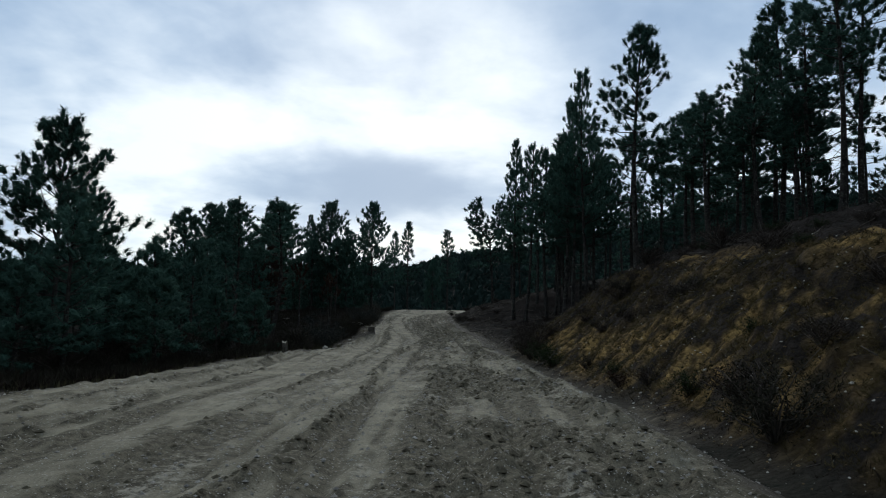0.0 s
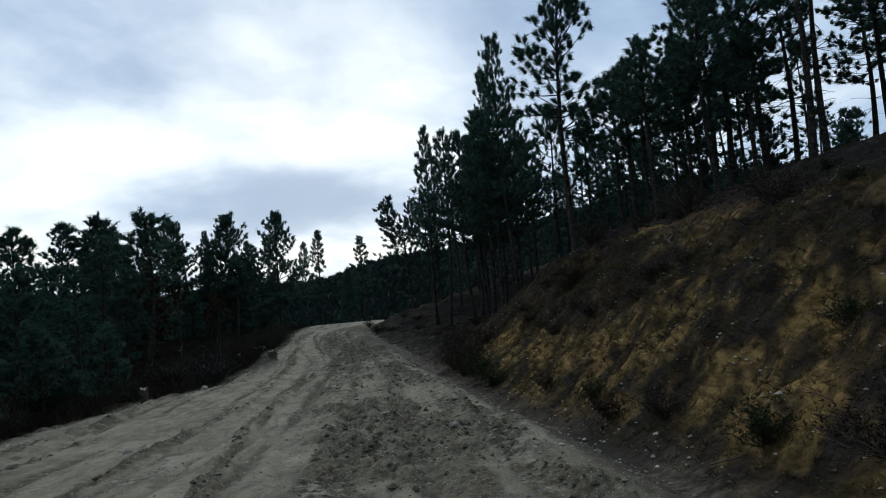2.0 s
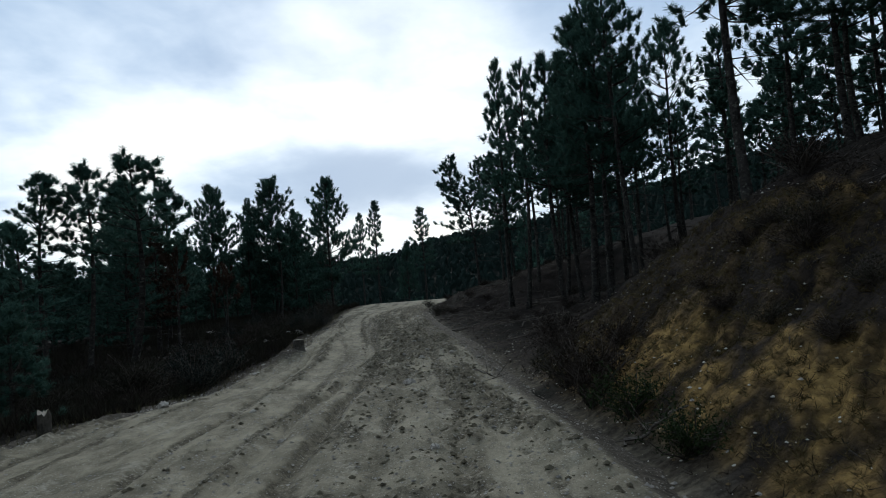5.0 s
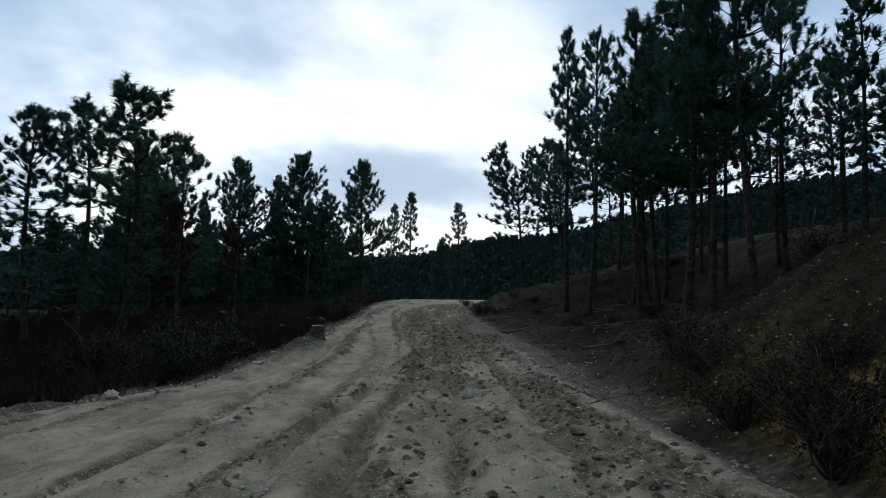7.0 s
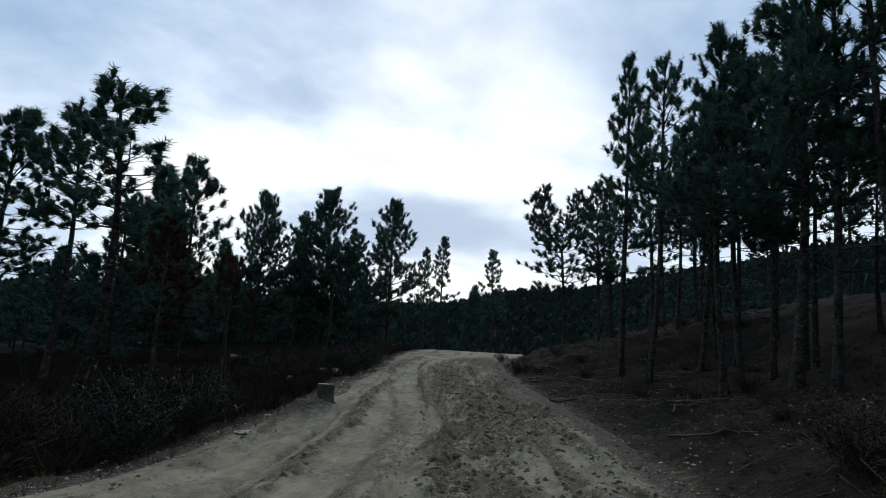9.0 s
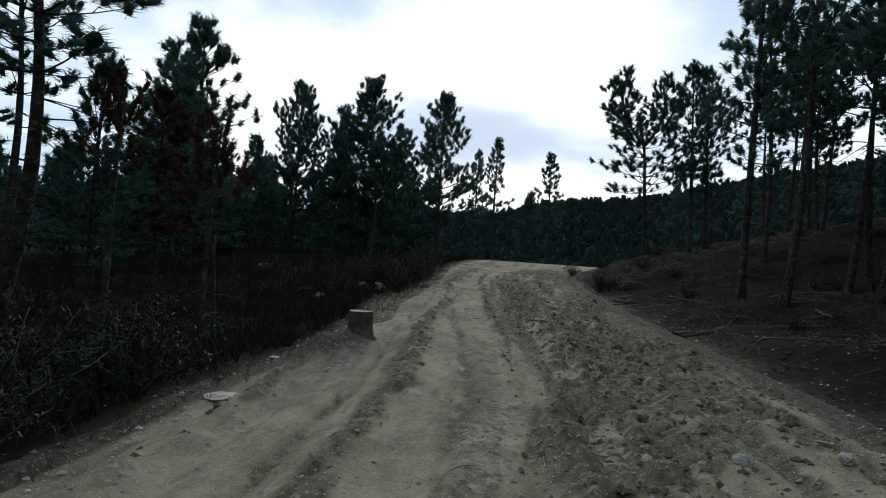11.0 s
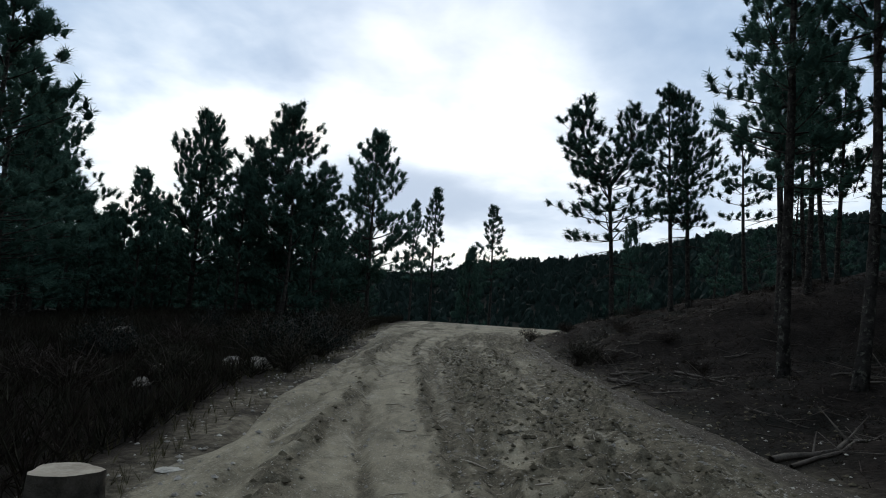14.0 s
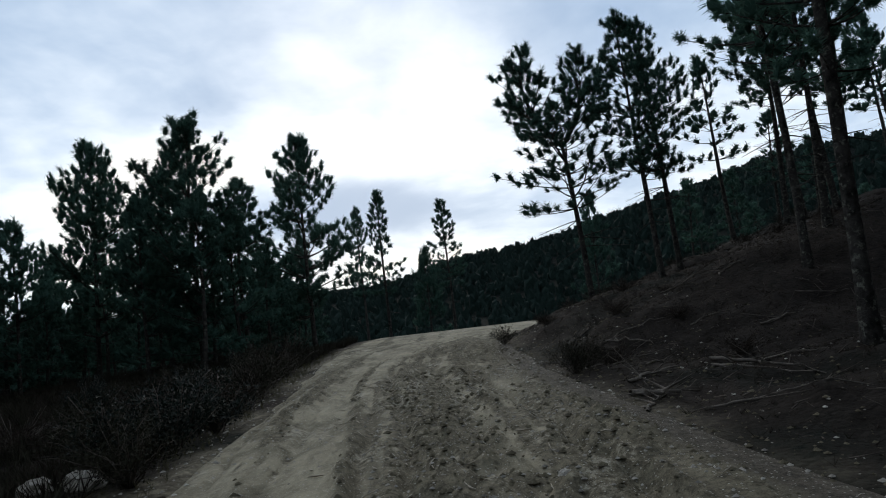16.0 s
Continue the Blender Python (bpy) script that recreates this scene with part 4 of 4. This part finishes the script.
for row in [
    ("broom", 0.25, 49.9, 0.7), ("broom", 0.6, 50.3, 0.75, 70), ("heath", 1.15, 50.7, 0.8, 40), ("broom", -0.3, 58.0, 0.65, 20), ("heath", 1.0, 57.6, 0.6, 90), ("heath", 2.3, 54.4, 0.7, 10),
    ("heath", 1.3, 60.6, 0.6, 10), ("heath", 2.9, 63.0, 0.8, 100), ("broom", 4.4, 65.5, 0.8, 10), ("heath", 3.6, 58.0, 0.7, 120),
    ("green", 2.75, 19.6, 0.8), ("green", 2.7, 21.4, 0.95, 60), ("heath", 2.5, 22.7, 1.2, 10, 1.3), ("heath", 2.9, 23.5, 0.9, 100), ("broom", 2.5, 24.6, 0.9, 30), ("heath", 2.8, 26.6, 1.0, 200), ("heath", 3.4, 24.2, 0.8, 250),
    ("heath", 3.1, 28.4, 1.0, 80), ("broom", 3.2, 16.6, 0.42, 30), ("green", 3.3, 14.2, 0.5, 150), ("heath", 3.4, 12.0, 0.5, 70), ("green", 3.5, 10.2, 0.6, 10), ("heath", 3.6, 8.6, 0.8, 100),
    ("broom", 3.4, 7.2, 1.0, 220), ("heath", 4.4, 8.0, 0.6, 20), ("green", 4.6, 10.4, 0.45, 20), ("heath", 5.6, 8.6, 0.7, 160), ("rust", 3.15, 13.1, 0.9), ("heath", 7.4, 15.5, 1.1, 30), ("heath", 8.0, 20.0, 1.2, 130),
    ("broom", 8.6, 12.5, 1.1, 90), ("heath", 7.0, 24.5, 1.2, 20), ("heath", 6.2, 29.5, 1.2, 60), ("heath", 8.0, 33.0, 1.2, 300),
    ("evergreen", -6.1, 32.8, 1.05), ("evergreen", -6.6, 31.4, 1.2, 100), ("evergreen", -5.9, 30.2, 0.9, 30), ("broom", -7.0, 29.0, 1.2, 60), ("evergreen", -6.2, 47.3, 1.0, 20), ("evergreen", -6.05, 48.6, 0.95, 120), ("evergreen", -6.6, 46.4, 0.9, 200),
    ("broom", -6.9, 46.6, 1.1, 30), ("broom", -5.9, 45.2, 0.9, 200), ("heath", -6.4, 50.8, 1.1, 80), ("broom", -6.6, 52.8, 1.2, 30), ("broom", -6.9, 55.0, 1.3, 10), ("heath", -7.4, 57.5, 1.4, 50), ("broom", -7.4, 60.0, 1.4, 80),
]:
    bush(*row)


def left_hedge():
    """Scrub that lines the wood's edge on the low side."""
    rng = np.random.default_rng(8)
    for k in range(64):
        y = rng.uniform(2, 66)
        x = float(left_edge(y)) - 1.5 - 3.8 * rng.random()
        bush(("broom", "heath", "heath", "broom", "evergreen")[rng.integers(5)], x, y, rng.uniform(0.6, 1.15), rng.uniform(0, 360))


left_hedge()


def slope_shrubs():
    """Low dead shrubs between the trunks on the high side."""
    rng = np.random.default_rng(18)
    for k in range(44):
        y = rng.uniform(27, 68)
        bush(("heath", "heath", "broom")[rng.integers(3)], float(right_edge(y)) + 2.6 + 9 * rng.random(), y, rng.uniform(0.35, 0.75), rng.uniform(0, 360), 0.8)
    for k in range(16):
        y = rng.uniform(15, 24)
        bush(("heath", "heath", "broom")[rng.integers(3)], float(right_edge(y)) + rng.uniform(2.1, 4.2), y, rng.uniform(0.4, 0.75), rng.uniform(0, 360), 0.8)
    for k in range(16):
        y = rng.uniform(5, 27)
        bush(("heath", "heath", "green")[rng.integers(3)], float(right_edge(y)) + 4.0 + 4 * rng.random(), y, rng.uniform(0.35, 0.7), rng.uniform(0, 360), 0.8)


slope_shrubs()


def undergrowth(name, seed, count, pick, tall, mat, label, per=9, wide=0.028, open_angle=28):
    """One carpet of stalks and leaves; pick(rng) gives a place."""
    rng = np.random.default_rng(seed)
    at = np.array([pick(rng) for k in range(count)])
    z = land(at[:, 0], at[:, 1])
    size = 0.5 + rng.random(count) ** 1.5
    v, f = blades(np.column_stack([at, z - 0.04]), np.column_stack([rng.normal(size=(count, 2)) * 0.25, np.ones(count)]), rng, per, tall * 0.5, tall, wide, open_angle)
    return tagged(new(name, mesh_of(name, v, f, mat, False)), label, "undergrowth", kind="stuff")


def low_side(rng):
    y = rng.uniform(-3, 74)
    return float(left_edge(y)) - 1.0 - 17 * rng.random() ** 1.25, y


def high_side(rng):
    while True:
        y = rng.uniform(0, 74)
        d = rng.uniform(0.6, 13)
        x = float(right_edge(y)) + d
        if y < 27 and 1.0 < d < 4.3 and rng.random() < 0.8:
            continue
        if y > 28 and d < 2.2 and rng.random() < 0.7:
            continue
        return x, y


def bank_face(rng):
    y = rng.uniform(2, 28)
    return float(right_edge(y)) + rng.uniform(0.9, 4.6), y


def track_rim(rng):
    y = rng.uniform(4, 66)
    return float(left_edge(y)) - 0.2 - 1.5 * rng.random(), y


undergrowth("heather_carpet", 31, 15000, low_side, 0.34, MAT_HEATHER, "brown heather and dry grass under the pines", 11, 0.014, 34)
undergrowth("scrub_carpet", 32, 9500, low_side, 0.40, MAT_SCRUB, "dark low scrub under the pines", 10, 0.018, 36)
undergrowth("heather_slope", 33, 24000, high_side, 0.12, MAT_HEATHER, "sparse brown heather on the slope", 7, 0.007, 55)
undergrowth("scrub_slope", 34, 4000, high_side, 0.10, MAT_SCRUB, "sparse dark scrub on the slope", 9, 0.010, 50)
undergrowth("bank_tufts", 36, 21000, bank_face, 0.10, MAT_MOSS, "small olive tufts and dry grass on the cut bank", 10, 0.006, 60)
undergrowth("needle_litter", 37, 17000, high_side, 0.07, MAT_LITTER, "fallen needles and bark on the slope", 6, 0.009, 88)
undergrowth("rim_grass", 35, 1500, track_rim, 0.16, MAT_STRAW, "thin pale dry grass on the track's rim", 8, 0.006, 22)


def rock_shape(rng, rings=4, sides=7, flat=0.7):
    """An uneven rock of unit size."""
    v = [np.array([[0, 0, -flat * 0.6]])]
    for k in range(1, rings):
        a = -np.pi / 2 + np.pi * k / rings
        ring = np.linspace(0, 2 * np.pi, sides, endpoint=False) + rng.random() * 0.9
        j = 0.75 + 0.5 * rng.random(sides)
        v.append(np.stack([np.cos(a) * j * np.cos(ring), np.cos(a) * j * np.sin(ring), flat * np.sin(a) * (0.8 + 0.4 * rng.random(sides))], 1))
    v.append(np.array([[0.1, 0, flat * 0.95]]))
    f = [(0, 1 + (s + 1) % sides, 1 + s) for s in range(sides)]
    for k in range(rings - 2):
        for s in range(sides):
            t = (s + 1) % sides
            f.append((1 + k * sides + s, 1 + k * sides + t, 1 + (k + 1) * sides + t, 1 + (k + 1) * sides + s))
    last = 1 + (rings - 1) * sides
    f += [(last - sides + s, last - sides + (s + 1) % sides, last) for s in range(sides)]
    return np.concatenate(v), f


def build_gravel(name, seed, count, pick, small, large, mat, label):
    rng = np.random.default_rng(seed)
    shapes = [rock_shape(rng, 2, 5, 0.6) for k in range(6)]
    at = np.array([pick(rng) for k in range(count)])
    inside = (left_edge(at[:, 1]) < at[:, 0]) & (at[:, 0] < right_edge(at[:, 1]))
    z = land(at[:, 0], at[:, 1]) + np.where(inside, road_relief(at[:, 0], at[:, 1]), 0)
    verts, faces, base = [], [], 0
    for k in range(count):
        v, f = shapes[k % 6]
        size = small + (large - small) * rng.random() ** 3
        a = rng.random() * 6.283
        turn = np.array([[math.cos(a), -math.sin(a), 0], [math.sin(a), math.cos(a), 0], [0, 0, 1]])
        verts.append((v * [size, size * (0.6 + 0.4 * rng.random()), size]) @ turn.T + [at[k, 0], at[k, 1], z[k] + size * 0.03])
        faces += [tuple(i + base for i in q) for q in f]
        base += len(v)
    return tagged(new(name, mesh_of(name, np.concatenate(verts), faces, mat, False)), label, "gravel", kind="stuff")


def on_track(rng):
    y = 3 + 50 * rng.random() ** 1.2
    a, b = float(left_edge(y)) - 0.8, float(right_edge(y)) + 0.5
    u = rng.random()
    return a + (b - a) * (u if rng.random() < 0.4 else 0.45 + 0.55 * u), y


def on_rims(rng):
    y = rng.uniform(4, 60)
    if rng.random() < 0.5:
        return float(left_edge(y)) + 0.5 - 1.7 * rng.random(), y
    return float(right_edge(y)) + rng.uniform(-1.0, 4.5), y


def on_bank(rng):
    y = 4 + 24 * rng.random()
    return float(right_edge(y)) + rng.uniform(0.6, 5.2), y


MAT_RUBBLE = material("ochre_rubble", (0.060, 0.044, 0.026), (0.20, 0.142, 0.072), 3.0, 0.95, 0.6, spread=0.45)
build_gravel("bank_rubble", 45, 6500, on_bank, 0.008, 0.036, MAT_RUBBLE, "crumbled ochre clay and stones on the bank")
build_gravel("bank_chips", 46, 2200, on_bank, 0.006, 0.035, MAT_PALE, "pale stone chips on the cut bank")
def on_shoulder(rng):
    y = rng.uniform(27, 66)
    return float(right_edge(y)) + 5.5 * rng.random() ** 1.6 - 0.2, y


build_gravel("slope_rubble", 47, 5200, on_shoulder, 0.010, 0.050, MAT_CLOD, "clods and stones strewn beside the track")
build_gravel("slope_chips", 48, 420, on_shoulder, 0.008, 0.04, MAT_PALE, "pale chips strewn beside the track")
build_gravel("track_gravel", 41, 19000, on_track, 0.006, 0.036, MAT_STONE, "loose gravel strewn over the clay track")
build_gravel("rim_gravel", 42, 3200, on_rims, 0.010, 0.045, MAT_STONE, "stones strewn along the track's rims")
build_gravel("pale_chips", 43, 420, on_rims, 0.012, 0.05, MAT_PALE, "pale chips of stone on the verges")



def on_ridge(rng):
    while True:
        x, y = on_track(rng)
        if float(churned(np.array(x), np.array(y))) > 0.2 + 0.5 * rng.random():
            return x, y


build_gravel("clay_clods", 44, 9000, on_ridge, 0.010, 0.065, MAT_CLOD, "dark clods of clay thrown up between the ruts")

ROCKS = [mesh_of("rock", *rock_shape(np.random.default_rng(60 + k), 6, 10, 0.62), MAT_STONE, False) for k in range(3)]
SLABS = [mesh_of("slab", *rock_shape(np.random.default_rng(70 + k), 6, 11, 0.12), MAT_PALE, False) for k in range(2)]
BOULDERS = [mesh_of("boulder", *rock_shape(np.random.default_rng(80 + k), 7, 12, 0.6), MAT_STONE, False) for k in range(2)]


def rock(me, x, y, size, turn=0.0, label="grey stone lying on the clay track", name="stone", sink=0.25):
    ob = new(name, me)
    ob.matrix_world = Matrix.Translation((x, y, height(x, y) + size * (0.3 - sink))) @ Matrix.Rotation(radians(turn), 4, "Z") @ Matrix.Diagonal((size, size * 0.75, size, 1))
    return tagged(ob, label, "stone", "stones")


for k, (x, y, size) in enumerate([(-0.82, 33.3, 0.13), (-0.2, 31.9, 0.14), (0.63, 32.0, 0.11), (-0.35, 26.8, 0.20), (-0.1, 34.0, 0.10), (-1.0, 31.6, 0.09), (0.3, 35.3, 0.10), (-0.6, 37.2, 0.09),
                                  (0.9, 29.8, 0.10), (-2.9, 24.3, 0.10), (1.6, 17.4, 0.12), (1.2, 14.0, 0.10), (-3.6, 15.2, 0.11), (0.2, 20.5, 0.10), (-1.9, 22.0, 0.08), (-2.4, 40.9, 0.09), (-1.2, 43.2, 0.10)]):
    rock(ROCKS[k % 3], x, y, size * 0.75, 50 * k)
for x, y, size, turn in ((-5.2, 33.06, 0.24, 10), (-5.1, 34.33, 0.15, 60), (-5.6, 35.4, 0.12, 120), (-4.9, 38.2, 0.12, 20)):
    rock(SLABS[int(turn) % 2], x, y, size, turn, "flat pale slab of stone beside the track", "stone_slab", 0.31)
for k, (x, y, size) in enumerate([(-13.5, 53.4, 0.55), (-11.0, 49.3, 0.40), (-7.3, 42.4, 0.22), (-7.1, 43.2, 0.26), (-6.5, 45.35, 0.36), (-6.95, 45.2, 0.28), (-6.75, 45.85, 0.22), (-5.15, 26.1, 0.20), (-8.8, 46.0, 0.30)]):
    rock(BOULDERS[k % 2], x, y, size * 0.75, 40 * k, "pale boulder among the scrub", "boulder", 0.1)


# ---------------------------------------------------------------- stumps and fallen wood
def stump(x, y, radius, tall, label, jag=0.0):
    rng = np.random.default_rng(int(100 * tall + 10 * radius))
    ob = new("tree_stump")
    ob.matrix_world = Matrix.Translation((x, y, float(land(x, y)) - 0.08))
    sides = 18
    a = np.linspace(0, 2 * np.pi, sides, endpoint=False)
    wob = 1 + 0.09 * np.sin(3 * a + 1) + 0.06 * np.sin(5 * a)
    v, f = [], []
    levels = [(0, 1.4), (0.12, 1.14), (0.4, 1.02), (0.85, 0.98), (1.0, 0.97)]
    for h, w in levels:
        rise = tall * h + (jag * rng.random(sides) if h == 1.0 else 0)
        v.append(np.stack([radius * w * wob * np.cos(a), radius * w * wob * np.sin(a), np.zeros(sides) + rise], 1))
    for k in range(len(levels) - 1):
        f += [(k * sides + s, k * sides + (s + 1) % sides, (k + 1) * sides + (s + 1) % sides, (k + 1) * sides + s) for s in range(sides)]
    part("bark", mesh_of("bark", np.concatenate(v), f, MAT_STUMP), ob)
    cap = np.concatenate([v[-1] * [0.985, 0.985, 1] + [0, 0, 0.003], [[0, 0, tall + jag * 0.5]]])
    part("sawn_face", mesh_of("sawn_face", cap, [(s, (s + 1) % sides, sides) for s in range(sides)], MAT_CUT), ob, "pale sawn face of the stump")
    return tagged(ob, label, "stump")


stump(-4.6, 36.2, 0.185, float(0.73 - land(-4.6, 36.2)) + 0.08, "sawn pine stump with a pale cut face")
stump(-6.25, 24.0, 0.10, 0.42, "small broken pale stump beside the track", 0.12)


def fallen(x, y, to_x, to_y, radius, label, name="fallen_branch", mat=None, lift=0.0, twigs=5):
    """A fallen limb that lies along the ground between two places, with a few stubs."""
    rng = np.random.default_rng(int(abs(x * 100 + y * 10)))
    ob = new(name)
    n = 9
    t = np.linspace(0, 1, n)
    px, py = x + (to_x - x) * t + 0.06 * rng.normal(size=n), y + (to_y - y) * t + 0.06 * rng.normal(size=n)
    base = np.array([x, y, height(x, y)])
    pz = np.array([height(a, b) for a, b in zip(px, py)]) + radius * 0.7
    pz = np.maximum(pz, np.interp(t, [0, 1], [pz[0], pz[-1]])) + lift * t
    p = np.stack([px, py, pz], 1) - base
    ob.matrix_world = Matrix.Translation(base)
    part("limb", mesh_of("limb", *tube(p, radius * (1 - 0.55 * t), 7, rng, 0.2), mat or MAT_TWIG), ob)
    for k in range(twigs):
        i = rng.integers(2, n - 1)
        way = rng.normal(size=3) * [1, 1, 0.4] + [0, 0, 0.35]
        way /= np.linalg.norm(way)
        q = p[i] + way * np.linspace(0, 0.25 + 0.5 * rng.random(), 4)[:, None]
        part("twig", mesh_of("twig", *tube(q, radius * np.array([0.4, 0.3, 0.2, 0.08]), 5), mat or MAT_TWIG), ob)
    return tagged(ob, label, "branch", "fallen wood")


for row in [
    (1.05, 27.6, 1.42, 26.2, 0.025), (2.4, 20.7, 3.0, 20.3, 0.035), (0.49, 46.95, 0.97, 46.65, 0.075), (0.72, 47.9, 1.83, 49.1, 0.04), (2.44, 48.9, 2.95, 47.0, 0.045), (2.3, 48.7, 2.95, 46.3, 0.03),
    (0.9, 40.0, 3.0, 41.5, 0.05), (2.6, 41.2, 4.4, 42.35, 0.04), (1.03, 39.85, 3.75, 42.1, 0.03), (5.25, 45.0, 5.3, 43.2, 0.035), (0.25, 45.75, 0.75, 46.6, 0.03), (4.4, 43.9, 5.6, 44.3, 0.03),
    (3.4, 40.2, 5.2, 40.9, 0.03), (1.9, 43.6, 2.5, 42.6, 0.025), (5.2, 47.5, 6.8, 46.2, 0.04), (6.8, 22.2, 8.0, 20.6, 0.03), (6.3, 17.6, 7.4, 19.4, 0.025), (7.2, 13.6, 8.2, 15.0, 0.03),
    (2.4, 33.4, 3.6, 32.3, 0.03), (3.1, 36.2, 4.3, 37.3, 0.03), (5.4, 30.2, 6.6, 31.9, 0.035), (-8.2, 44.9, -10.2, 45.9, 0.04), (-9.5, 49.5, -11.3, 48.3, 0.035), (-7.4, 31.6, -8.6, 33.4, 0.03),
]:
    fallen(*row[:4], row[4] * 0.8, "grey dead branch lying on the slope", mat=MAT_LOG)
STICKS = np.random.default_rng(96)
for k in range(22):
    y = STICKS.uniform(37, 56)
    x, turn, long = float(right_edge(y)) + STICKS.uniform(0.9, 6.0), STICKS.uniform(-0.7, 0.7), STICKS.uniform(0.6, 1.8)
    fallen(x, y, x + long * math.cos(turn), y + long * math.sin(turn), STICKS.uniform(0.012, 0.03), "grey dead branch lying on the slope", mat=MAT_LOG, twigs=3)
fallen(-2.75, 42.6, -2.35, 42.8, 0.008, "small broken stick lying on the track", "stick", MAT_CUT, twigs=1)


def build_litter():
    """Twigs and bark bits strewn over the slopes."""
    rng = np.random.default_rng(91)
    verts, faces, base = [], [], 0
    for k in range(6500):
        if k % 4:
            y = rng.uniform(4, 70)
            x = float(right_edge(y)) + (rng.uniform(4.0, 12) if y < 27 and rng.random() < 0.8 else rng.uniform(0.8, 11))
        else:
            x, y = low_side(rng)
        a, long, r = rng.random() * 6.283, 0.05 + 0.4 * rng.random() ** 2.5, rng.uniform(0.003, 0.012)
        ends = [(x - 0.5 * long * math.cos(a), y - 0.5 * long * math.sin(a)), (x + 0.5 * long * math.cos(a), y + 0.5 * long * math.sin(a))]
        p = np.array([[ex, ey, float(land(ex, ey)) + r + 0.02 + 0.05 * rng.random()] for ex, ey in ends])
        v, f = tube(p, [r, r * 0.6], 3)
        verts.append(v)
        faces += [tuple(i + base for i in q) for q in f]
        base += len(v)
    return tagged(new("twig_litter", mesh_of("twig_litter", np.concatenate(verts), faces, MAT_TWIG)), "twigs and bark strewn over the slope", "litter", kind="stuff")


build_litter()


def build_splinters():
    """Pale splinters and broken sticks pressed into the track."""
    rng = np.random.default_rng(95)
    verts, faces, base = [], [], 0
    for k in range(330):
        y = 26 + 26 * rng.random()
        x = float(right_edge(y)) - 3.6 * rng.random() ** 0.8 - 0.2
        a, long, r = rng.random() * 6.283, 0.05 + 0.26 * rng.random() ** 2.5, rng.uniform(0.004, 0.012)
        ends = [(x + q * 0.5 * long * math.cos(a), y + q * 0.5 * long * math.sin(a)) for q in (-1, 0.1, 1)]
        p = np.array([[ex, ey, height(ex, ey) + r + 0.012 * rng.random()] for ex, ey in ends])
        v, f = tube(p, [r * 0.7, r, r * 0.4], 4)
        verts.append(v)
        faces += [tuple(i + base for i in q) for q in f]
        base += len(v)
    return tagged(new("wood_splinters", mesh_of("wood_splinters", np.concatenate(verts), faces, MAT_CUT)), "pale splinters of wood strewn on the track", "litter", kind="stuff")


build_splinters()
